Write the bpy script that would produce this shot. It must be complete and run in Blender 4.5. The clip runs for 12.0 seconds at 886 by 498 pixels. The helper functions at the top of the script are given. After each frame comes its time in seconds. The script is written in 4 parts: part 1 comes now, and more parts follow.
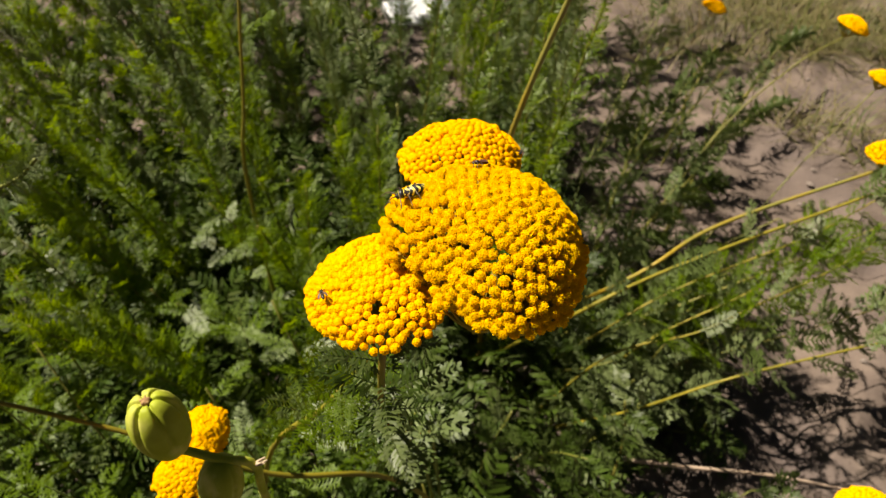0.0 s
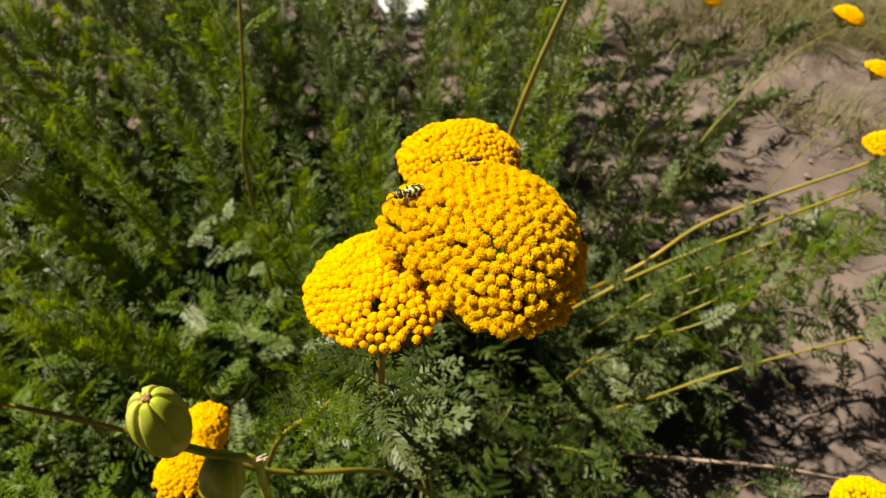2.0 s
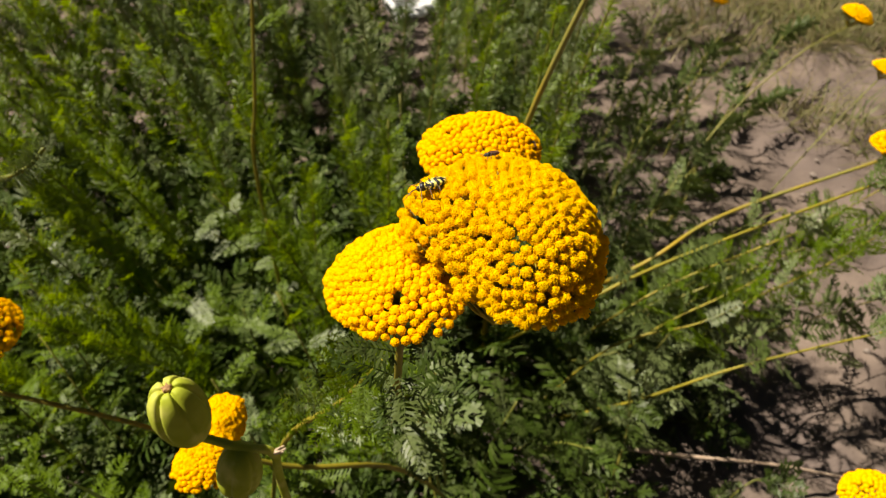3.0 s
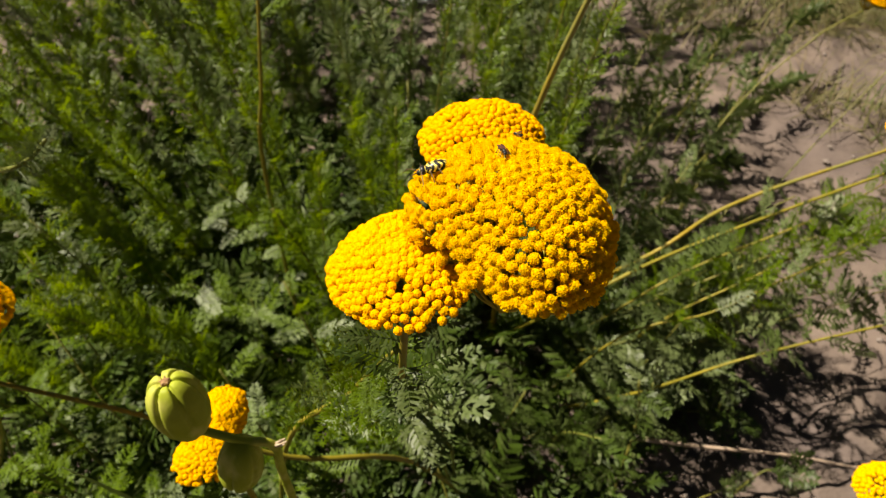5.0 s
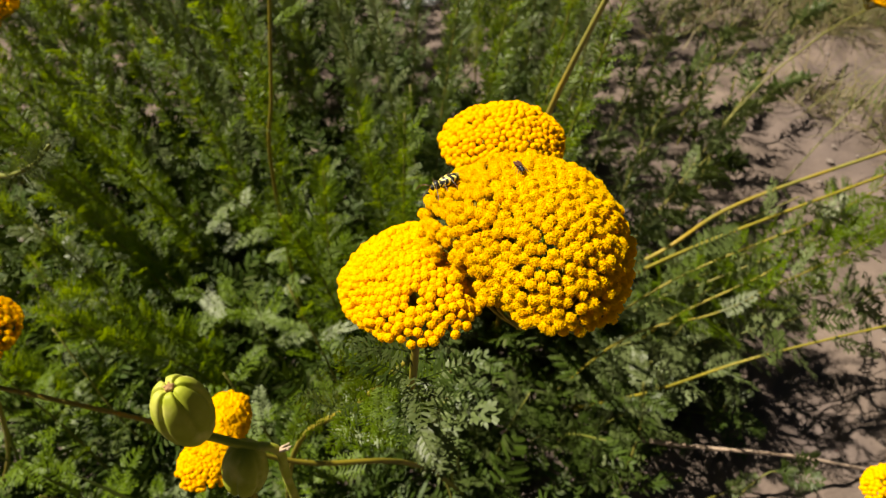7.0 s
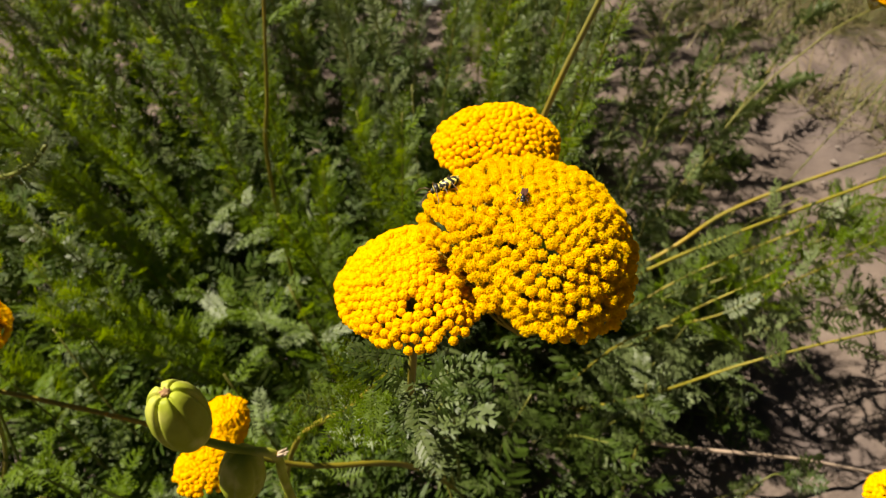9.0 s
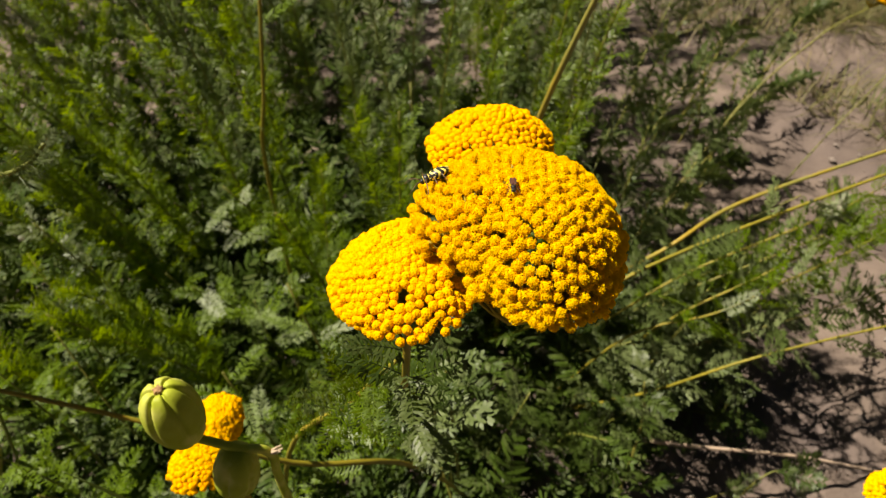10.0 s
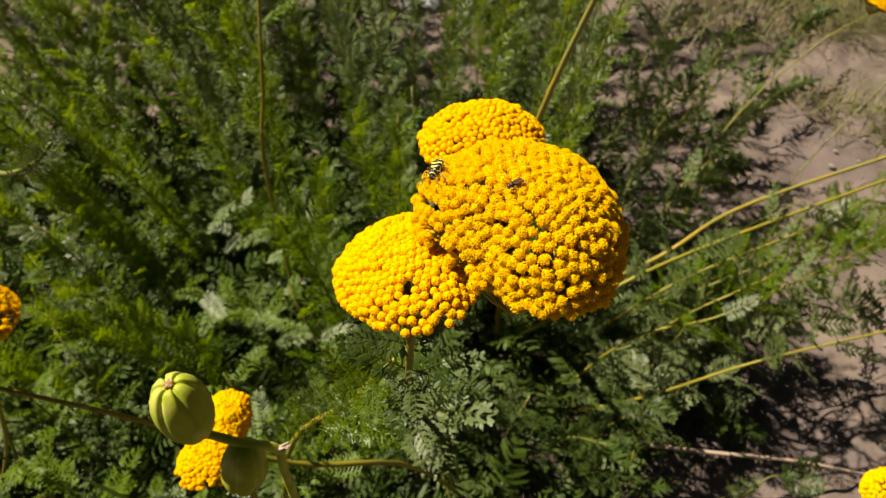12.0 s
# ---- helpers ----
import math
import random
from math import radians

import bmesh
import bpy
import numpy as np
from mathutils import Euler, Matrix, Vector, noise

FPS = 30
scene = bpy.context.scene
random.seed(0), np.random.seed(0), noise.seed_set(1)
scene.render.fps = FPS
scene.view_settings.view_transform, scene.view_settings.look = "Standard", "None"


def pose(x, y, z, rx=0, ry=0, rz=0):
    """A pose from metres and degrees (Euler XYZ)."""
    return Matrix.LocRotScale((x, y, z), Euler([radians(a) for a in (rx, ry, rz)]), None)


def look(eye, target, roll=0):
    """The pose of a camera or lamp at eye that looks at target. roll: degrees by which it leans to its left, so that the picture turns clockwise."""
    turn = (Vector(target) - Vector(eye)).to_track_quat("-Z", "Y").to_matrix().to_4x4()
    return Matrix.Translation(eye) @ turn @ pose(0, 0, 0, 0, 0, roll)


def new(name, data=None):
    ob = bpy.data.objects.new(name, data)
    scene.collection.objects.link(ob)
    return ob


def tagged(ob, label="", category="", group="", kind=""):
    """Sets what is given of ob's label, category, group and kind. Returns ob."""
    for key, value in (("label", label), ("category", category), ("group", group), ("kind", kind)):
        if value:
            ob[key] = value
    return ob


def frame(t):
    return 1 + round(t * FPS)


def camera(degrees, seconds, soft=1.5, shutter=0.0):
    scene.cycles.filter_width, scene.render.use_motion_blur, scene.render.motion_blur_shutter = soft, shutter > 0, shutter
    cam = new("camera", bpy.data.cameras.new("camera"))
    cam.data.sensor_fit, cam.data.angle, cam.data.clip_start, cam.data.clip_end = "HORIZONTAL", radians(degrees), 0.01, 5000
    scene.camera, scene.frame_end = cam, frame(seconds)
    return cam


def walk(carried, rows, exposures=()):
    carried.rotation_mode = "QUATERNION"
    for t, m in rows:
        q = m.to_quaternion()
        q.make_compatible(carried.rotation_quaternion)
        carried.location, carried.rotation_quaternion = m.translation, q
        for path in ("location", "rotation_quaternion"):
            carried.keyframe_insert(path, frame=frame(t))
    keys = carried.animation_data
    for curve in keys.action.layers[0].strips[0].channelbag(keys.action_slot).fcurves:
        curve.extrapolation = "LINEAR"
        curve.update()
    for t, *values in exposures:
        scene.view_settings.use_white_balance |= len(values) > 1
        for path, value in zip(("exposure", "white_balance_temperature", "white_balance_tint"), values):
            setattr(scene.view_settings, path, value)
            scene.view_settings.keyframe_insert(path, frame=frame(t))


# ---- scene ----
# ---------------------------------------------------------------- camera
cam = camera(65, 12.0, 1.2)
cam.data.dof.use_dof = True
cam.data.dof.focus_distance = 0.19
cam.data.dof.aperture_fstop = 27.0
CAMERA_ROWS = [
    (0, pose(-0.0000, -0.1450, 0.8000, 45.000, -0.000, 0.000)),
    (0.5, pose(0.0003, -0.1445, 0.7987, 44.580, 0.144, -0.288)),
    (1, pose(0.0002, -0.1442, 0.7998, 44.439, 0.319, -0.512)),
    (1.5, pose(-0.0002, -0.1438, 0.7988, 44.456, 0.277, -0.535)),
    (2, pose(0.0000, -0.1442, 0.7989, 44.642, 0.323, -0.593)),
    (2.5, pose(-0.0014, -0.1458, 0.7990, 44.597, 0.114, -0.196)),
    (3, pose(-0.0038, -0.1466, 0.7984, 44.433, 0.179, -0.111)),
    (5, pose(-0.0033, -0.1413, 0.7959, 43.385, 0.744, 0.318)),
    (5.5, pose(-0.0036, -0.1439, 0.7965, 43.488, 0.946, 0.328)),
    (6, pose(-0.0040, -0.1422, 0.7962, 43.501, 1.031, 0.547)),
    (6.5, pose(-0.0033, -0.1427, 0.7971, 43.576, 1.093, 0.536)),
    (7, pose(-0.0029, -0.1413, 0.7963, 43.551, 1.187, 0.292)),
    (9, pose(-0.0015, -0.1384, 0.7948, 43.538, 1.283, 0.526)),
    (9.5, pose(-0.0012, -0.1384, 0.7958, 43.464, 1.297, 0.399)),
    (10, pose(-0.0017, -0.1386, 0.7947, 43.398, 1.235, 0.395)),
    (10.5, pose(-0.0023, -0.1384, 0.7947, 43.343, 1.185, 0.391)),
    (11, pose(-0.0022, -0.1392, 0.7952, 43.438, 1.154, 0.431)),
    (11.5, pose(-0.0027, -0.1400, 0.7944, 43.635, 1.128, 0.500)),
    (12, pose(-0.0035, -0.1413, 0.7951, 43.776, 0.958, 0.596)),
]
walk(cam, CAMERA_ROWS, [(0, 0.97, 7250, 10), (12, 0.97, 7250, 10)])

# ---------------------------------------------------------------- world and sun
TO_SUN = Vector((-0.53, 0.18, 0.83)).normalized()
world = bpy.data.worlds.new("sky")
scene.world = world
world.use_nodes = True
sky = world.node_tree.nodes.new("ShaderNodeTexSky")
sky.sky_type = "NISHITA"
sky.sun_disc = False
sky.sun_elevation = math.asin(TO_SUN.z)
sky.sun_rotation = math.atan2(TO_SUN.x, TO_SUN.y)
background = world.node_tree.nodes["Background"]
background.inputs["Strength"].default_value = 0.007
world.node_tree.links.new(sky.outputs[0], background.inputs["Color"])
sun_data = bpy.data.lights.new("sun", "SUN")
sun_data.energy = 5.0
sun_data.angle = radians(0.53)
sun_data.color = (1.0, 0.95, 0.87)
sun = new("sun", sun_data)
sun.matrix_world = look(TO_SUN * 20, (0, 0, 0))


# ---------------------------------------------------------------- materials
def material(name, ramp, scale=60.0, detail=4.0, rough=0.6, bump=0.0, bump_scale=None, random_mix=0.0,
             random_color=None, translucent=0.0, translucent_color=None, specular=0.4, stains=None, island=False, rare=1.0):
    """A surface with colour from noise at two scales, optional variation from object to object, and fine relief."""
    mat = bpy.data.materials.new(name)
    mat.use_nodes = True
    tree = mat.node_tree
    nodes, links = tree.nodes, tree.links
    shader = nodes["Principled BSDF"]
    coords = nodes.new("ShaderNodeTexCoord")
    grain = nodes.new("ShaderNodeTexNoise")
    grain.inputs["Scale"].default_value = scale
    grain.inputs["Detail"].default_value = detail
    links.new(coords.outputs["Object"], grain.inputs["Vector"])
    colors = nodes.new("ShaderNodeValToRGB")
    for n, (where, color) in enumerate(ramp):
        stop = colors.color_ramp.elements[n] if n < 2 else colors.color_ramp.elements.new(where)
        stop.position, stop.color = where, (*color, 1)
    links.new(grain.outputs["Fac"], colors.inputs["Fac"])
    out = colors.outputs["Color"]
    if stains:
        size, color, low, high = stains
        patch = nodes.new("ShaderNodeTexNoise")
        patch.inputs["Scale"].default_value = size
        patch.inputs["Detail"].default_value = 3
        links.new(coords.outputs["Object"], patch.inputs["Vector"])
        limit = nodes.new("ShaderNodeMapRange")
        limit.inputs["From Min"].default_value, limit.inputs["From Max"].default_value = low, high
        links.new(patch.outputs["Fac"], limit.inputs["Value"])
        blend = nodes.new("ShaderNodeMixRGB")
        blend.inputs["Color2"].default_value = (*color, 1)
        links.new(limit.outputs["Result"], blend.inputs["Fac"])
        links.new(out, blend.inputs["Color1"])
        out = blend.outputs["Color"]
    if random_color:
        blend = nodes.new("ShaderNodeMixRGB")
        blend.inputs["Color2"].default_value = (*random_color, 1)
        if island:
            source = nodes.new("ShaderNodeNewGeometry").outputs["Random Per Island"]
        else:
            source = nodes.new("ShaderNodeObjectInfo").outputs["Random"]
        times = nodes.new("ShaderNodeMath")
        times.operation = "MULTIPLY"
        times.inputs[1].default_value = random_mix
        raised = nodes.new("ShaderNodeMath")
        raised.operation = "POWER"
        raised.inputs[1].default_value = rare
        links.new(source, raised.inputs[0])
        links.new(raised.outputs[0], times.inputs[0])
        links.new(times.outputs[0], blend.inputs["Fac"])
        links.new(out, blend.inputs["Color1"])
        out = blend.outputs["Color"]
    links.new(out, shader.inputs["Base Color"])
    shader.inputs["Roughness"].default_value = rough
    shader.inputs["Specular IOR Level"].default_value = specular
    if bump:
        relief = nodes.new("ShaderNodeTexNoise")
        relief.inputs["Scale"].default_value = bump_scale or scale * 3
        relief.inputs["Detail"].default_value = 5
        links.new(coords.outputs["Object"], relief.inputs["Vector"])
        tilt = nodes.new("ShaderNodeBump")
        tilt.inputs["Strength"].default_value = bump
        tilt.inputs["Distance"].default_value = 0.3 / (bump_scale or scale * 3)
        links.new(relief.outputs["Fac"], tilt.inputs["Height"])
        links.new(tilt.outputs["Normal"], shader.inputs["Normal"])
    if translucent:
        thin = nodes.new("ShaderNodeBsdfTranslucent")
        if translucent_color:
            thin.inputs["Color"].default_value = (*translucent_color, 1)
        else:
            links.new(out, thin.inputs["Color"])
        both = nodes.new("ShaderNodeMixShader")
        both.inputs["Fac"].default_value = translucent
        links.new(shader.outputs[0], both.inputs[1])
        links.new(thin.outputs[0], both.inputs[2])
        links.new(both.outputs[0], nodes["Material Output"].inputs["Surface"])
    return mat


SOIL = material("dry_soil", [(0.25, (0.094, 0.072, 0.061)), (0.75, (0.182, 0.14, 0.114))], 22, 8, 0.95, 0.9, 130,
                stains=(5.0, (0.11, 0.086, 0.078), 0.5, 0.75), specular=0.1)
CLOD = material("soil_clod", [(0.3, (0.1, 0.08, 0.067)), (0.7, (0.2, 0.16, 0.14))], 160, 6, 0.95, 0.8, 500,
                random_mix=0.6, random_color=(0.22, 0.185, 0.16), specular=0.1, island=True)
def green_leaf(name, island=False):
    # rare pale leaflets: hairy silver leaves, plus glossy glints put into the colour
    return material(name, [(0.3, (0.064, 0.115, 0.002)), (0.7, (0.116, 0.18, 0.003))], 3, 3, 0.48,
                    random_mix=1.0, random_color=(0.36, 0.4, 0.26), translucent=0.4, translucent_color=(0.25, 0.35, 0.001),
                    specular=0.25, island=island, rare=7)


LEAF = green_leaf("feathery_leaf")
LEAF_MASS = green_leaf("feathery_leaf_mass", True)
# low leaves, with the shade deep in the clump put into a darker green
SHADE_DARK_LEAF = material("shade_dark_low_leaf", [(0.3, (0.022, 0.044, 0.004)), (0.7, (0.045, 0.075, 0.008))], 3, 3, 0.55, random_mix=0.9,
                    random_color=(0.1, 0.12, 0.04), translucent=0.12, translucent_color=(0.1, 0.15, 0.005), specular=0.2, rare=5, island=True)
GREY_LEAF = material("grey_green_leaf", [(0.3, (0.022, 0.043, 0.004)), (0.7, (0.043, 0.068, 0.009))], 3, 3, 0.45,
                     random_mix=0.9, random_color=(0.09, 0.112, 0.035), translucent=0.2, translucent_color=(0.1, 0.15, 0.01),
                     specular=0.3, rare=2.0)
SAGE_LEAF = material("sage_leaf", [(0.3, (0.055, 0.086, 0.016)), (0.7, (0.095, 0.128, 0.035))], 3, 3, 0.5,
                     random_mix=0.8, random_color=(0.18, 0.215, 0.09), translucent=0.2, translucent_color=(0.12, 0.17, 0.02),
                     specular=0.3, rare=1.5)
SHOOT_STEM = material("green_stem", [(0.3, (0.1, 0.125, 0.015)), (0.7, (0.17, 0.17, 0.028))], 40, 4, 0.55, 0.3, 900,
                      random_mix=0.5, random_color=(0.2, 0.15, 0.03))
STEM = material("olive_stem", [(0.3, (0.16, 0.145, 0.008)), (0.7, (0.24, 0.195, 0.012))], 40, 4, 0.55, 0.3, 900,
                random_mix=0.3, random_color=(0.28, 0.22, 0.03))
OCHRE_STEM = material("ochre_stem", [(0.3, (0.27, 0.18, 0.01)), (0.7, (0.37, 0.24, 0.015))], 40, 4, 0.5, 0.3, 900,
                      stains=(12, (0.22, 0.2, 0.04), 0.45, 0.65))
YELLOW = material("floret_yellow", [(0.3, (0.92, 0.64, 0.002)), (0.7, (0.96, 0.72, 0.003))], 900, 3, 0.8, 0.2, 2500,
                  random_mix=0.45, random_color=(0.96, 0.66, 0.004), translucent=0.42, translucent_color=(0.97, 0.72, 0.001),
                  specular=0.12)
BUD_YELLOW = material("bud_yellow", [(0.3, (0.92, 0.46, 0.002)), (0.7, (0.96, 0.53, 0.003))], 900, 3, 0.85, 0.6, 2500,
                      random_mix=0.45, random_color=(0.95, 0.55, 0.002), translucent=0.25, translucent_color=(0.95, 0.5, 0.001),
                      specular=0.06)
CUP = material("green_cup", [(0.3, (0.42, 0.3, 0.02)), (0.7, (0.55, 0.36, 0.02))], 600, 3, 0.7)
BRANCH = material("branchlet_green", [(0.3, (0.3, 0.24, 0.012)), (0.7, (0.4, 0.3, 0.02))], 300, 3, 0.7)
POD = material("pod_green", [(0.3, (0.26, 0.3, 0.02)), (0.7, (0.36, 0.4, 0.045))], 90, 4, 0.5, 0.15, 700,
               stains=(70, (0.6, 0.56, 0.16), 0.5, 0.75), specular=0.12)
POD_TIP = material("pod_tip_brown", [(0.3, (0.2, 0.1, 0.04)), (0.7, (0.4, 0.25, 0.1))], 800, 4, 0.8, 0.6)
DRY = material("dry_straw", [(0.3, (0.4, 0.28, 0.21)), (0.7, (0.54, 0.4, 0.31))], 50, 5, 0.85, 0.4, 500,
               random_mix=0.5, random_color=(0.4, 0.33, 0.2))
GRASS = material("thin_grass", [(0.3, (0.04, 0.07, 0.006)), (0.7, (0.09, 0.12, 0.012))], 9, 4, 0.6,
                 random_mix=1.0, random_color=(0.2, 0.15, 0.075), island=True, rare=0.9, translucent=0.2)
PLASTIC = material("white_plastic", [(0.3, (0.78, 0.79, 0.82)), (0.7, (0.85, 0.86, 0.88))], 8, 3, 0.35, 0.2, 60)
BLACK = material("insect_black", [(0.3, (0.012, 0.011, 0.011)), (0.7, (0.03, 0.028, 0.026))], 900, 3, 0.35, 0.3, 4000)
INSECT_YELLOW = material("insect_yellow", [(0.3, (0.68, 0.56, 0.09)), (0.7, (0.78, 0.66, 0.14))], 900, 3, 0.5, 0.2, 4000)
LEG = material("insect_leg", [(0.3, (0.05, 0.03, 0.02)), (0.7, (0.14, 0.08, 0.04))], 900, 3, 0.4)
BROWN = material("insect_brown", [(0.3, (0.09, 0.022, 0.014)), (0.7, (0.17, 0.05, 0.03))], 900, 3, 0.4, 0.3, 4000)
WING = material("insect_wing", [(0.3, (0.1, 0.045, 0.03)), (0.7, (0.17, 0.085, 0.055))], 700, 3, 0.35, specular=0.3,
                translucent=0.4)


# ---------------------------------------------------------------- helpers
def mesh_of(name, bm, *materials):
    data = bpy.data.meshes.new(name)
    bm.normal_update()
    bm.to_mesh(data)
    bm.free()
    for mat in materials:
        data.materials.append(mat)
    return data


def smooth(data):
    data.polygons.foreach_set("use_smooth", [True] * len(data.polygons))
    return data


def place(name, data, parent, m, label=""):
    ob = new(name, data)
    ob.parent = parent
    ob.matrix_basis = m
    if label:
        tagged(ob, label)
    return ob


def part(name, bm, mat, parent, label="", m=Matrix.Identity(4), soft=True):
    data = mesh_of(name, bm, mat)
    if soft:
        smooth(data)
    return place(name, data, parent, m, label)


def curve_points(points, steps=10):
    """A smooth line through the points (Catmull-Rom)."""
    p = [Vector(q) for q in points]
    p = [p[0] * 2 - p[1]] + p + [p[-1] * 2 - p[-2]]
    out = []
    for n in range(1, len(p) - 2):
        for k in range(steps):
            t = k / steps
            a, b, c, d = p[n - 1], p[n], p[n + 1], p[n + 2]
            out.append(0.5 * (2 * b + (c - a) * t + (2 * a - 5 * b + 4 * c - d) * t * t + (3 * b - a - 3 * c + d) * t ** 3))
    return out + [p[-2]]


def tube(bm, line, radii, sides=6, index=0):
    """A tube of changing thickness along a line, closed at both ends."""
    line = [Vector(q) for q in line]
    rings = []
    axis = Vector((0.31, 0.83, 0.46))
    for n, q in enumerate(line):
        along = (line[min(n + 1, len(line) - 1)] - line[max(n - 1, 0)]).normalized()
        across = along.cross(axis)
        if across.length < 0.05:
            across = along.cross(Vector((1, 0, 0)))
        across.normalize()
        other = along.cross(across)
        r = radii(n / (len(line) - 1)) if callable(radii) else radii
        rings.append([bm.verts.new(q + r * (math.cos(a) * across + math.sin(a) * other))
                      for a in (2 * math.pi * k / sides for k in range(sides))])
    for low, high in zip(rings, rings[1:]):
        for k in range(sides):
            bm.faces.new((low[k], low[(k + 1) % sides], high[(k + 1) % sides], high[k])).material_index = index
    bm.faces.new(rings[0][::-1]).material_index = index
    bm.faces.new(rings[-1]).material_index = index


def lathe(bm, profile, sides=8, index=0):
    """A body of revolution round z from (radius, height) pairs."""
    rings = []
    for r, z in profile:
        ring = []
        for k in range(sides):
            a = 2 * math.pi * k / sides
            ring.append(bm.verts.new((r * math.cos(a), r * math.sin(a), z)))
        rings.append(ring)
    for low, high in zip(rings, rings[1:]):
        for k in range(sides):
            bm.faces.new((low[k], low[(k + 1) % sides], high[(k + 1) % sides], high[k])).material_index = index
    bm.faces.new(rings[0][::-1]).material_index = index
    bm.faces.new(rings[-1]).material_index = index


def facing(p, normal, turn=0.0, size=1.0):
    """The pose of a piece that stands at p with its z axis along normal."""
    q = Vector(normal).to_track_quat("Z", "Y")
    return Matrix.Translation(p) @ q.to_matrix().to_4x4() @ Matrix.Rotation(turn, 4, "Z") @ Matrix.Scale(size, 4)


# ---------------------------------------------------------------- ground
def spaced(low, high, fine, far):
    inner = list(np.arange(low, high + fine / 2, fine))
    steps = [fine * 1.6 ** n for n in range(1, 40)]
    reach, out = 0, []
    for s in steps:
        reach += s
        out.append(reach)
        if reach > far:
            break
    return [inner[0] - s for s in reversed(out)] + inner + [inner[-1] + s for s in out]


def soil_height(x, y):
    p = Vector((x, y, 0))
    near = 1 / (1 + (max(abs(x), abs(y)) / 3) ** 2)
    h = 0.022 * noise.noise(p * 3.1) + 0.022 * noise.noise(p * 9) + 0.016 * noise.noise(p * 22) + 0.006 * noise.noise(p * 50)
    return h * near


def build_ground():
    xs, ys = spaced(-0.9, 1.3, 0.016, 300), spaced(-0.3, 2.0, 0.016, 300)
    verts = [(x, y, soil_height(x, y)) for y in ys for x in xs]
    w = len(xs)
    faces = [(j * w + i, j * w + i + 1, (j + 1) * w + i + 1, (j + 1) * w + i) for j in range(len(ys) - 1) for i in range(w - 1)]
    data = bpy.data.meshes.new("ground")
    data.from_pydata(verts, [], faces)
    data.materials.append(SOIL)
    smooth(data)
    return tagged(new("ground", data), "dry crumbly grey-brown garden soil", "ground", kind="structure")


build_ground()


def build_clods():
    rng = random.Random(5)
    bm = bmesh.new()
    for _ in range(700):
        x, y = rng.uniform(-0.9, 1.3), rng.uniform(0.1, 1.9)
        r = rng.uniform(0.002, 0.006) if rng.random() < 0.9 else rng.uniform(0.006, 0.009)
        made = bmesh.ops.create_icosphere(bm, subdivisions=1, radius=r)
        shift = Vector((x, y, soil_height(x, y) + r * 0.3))
        for v in made["verts"]:
            v.co = Vector((v.co.x * rng.uniform(0.7, 1.3), v.co.y * rng.uniform(0.7, 1.3), v.co.z * 0.7)) + shift
    data = mesh_of("soil_clods", bm, CLOD)
    return tagged(new("soil_clods", data), "small dry soil crumbs and pebbles lying on the ground", "soil crumbs", kind="stuff")


build_clods()


# ---------------------------------------------------------------- leaves and shoots
def leaf_data(seed, pairs, wide, droop, mat, teeth=1, broad=1.0):
    """A feathery leaf of length 1 along y: a midrib with pairs of narrow lobes, forked where teeth are wanted."""
    rng = random.Random(seed)
    bm = bmesh.new()
    sway = rng.uniform(-0.12, 0.12)
    half = broad * 0.27 * 0.9 / pairs

    def rib(t):
        return Vector((sway * t * t, t * (1 - 0.12 * droop * t), 0.12 * t - droop * 0.34 * t * t))

    def blade(root, along, across, length, wide_half, sag):
        rows = []
        for f, w in ((0, 0.6), (0.45, 1.0), (0.82, 0.75)):
            c = root + along * (length * f) - Vector((0, 0, sag * length * f * f))
            rows.append((bm.verts.new(c - across * wide_half * w), bm.verts.new(c + across * wide_half * w)))
        tip = bm.verts.new(root + along * length - Vector((0, 0, sag * length)))
        for p, q in zip(rows, rows[1:]):
            bm.faces.new((p[0], p[1], q[1], q[0]))
        bm.faces.new((rows[-1][0], rows[-1][1], tip))

    tube(bm, [rib(n / 4) for n in range(5)], lambda t: 0.014 * (1 - 0.7 * t), 3)
    for n in range(pairs):
        t = 0.08 + 0.9 * (n + 0.5) / pairs
        size = wide * (math.sin(math.pi * min(1, 0.16 + 0.84 * t)) ** 0.7 + 0.15) * rng.uniform(0.8, 1.12)
        for side in (-1, 1):
            root = rib(t + rng.uniform(-0.012, 0.012))
            a = radians(rng.uniform(58, 78) - 22 * t)
            along = Vector((side * math.sin(a), math.cos(a), rng.uniform(0.0, 0.45))).normalized()
            across = Vector((-along.y * side, along.x * side, rng.uniform(-0.35, 0.35))).normalized()
            sag = rng.uniform(0.1, 0.4)
            blade(root, along, across, size, half * rng.uniform(0.85, 1.15), sag)
            for k in range(2 * teeth):
                turn = radians(rng.uniform(26, 44)) * (1 if k % 2 else -1)
                way = (along * math.cos(turn) + across * math.sin(turn)).normalized()
                start = root + along * size * (0.38 + 0.22 * (k // 2)) - Vector((0, 0, sag * size * 0.15))
                blade(start, way, way.cross(along.cross(across)).normalized(), size * rng.uniform(0.4, 0.52), half * 0.75, sag)
    return mesh_of("leaf", bm, mat)


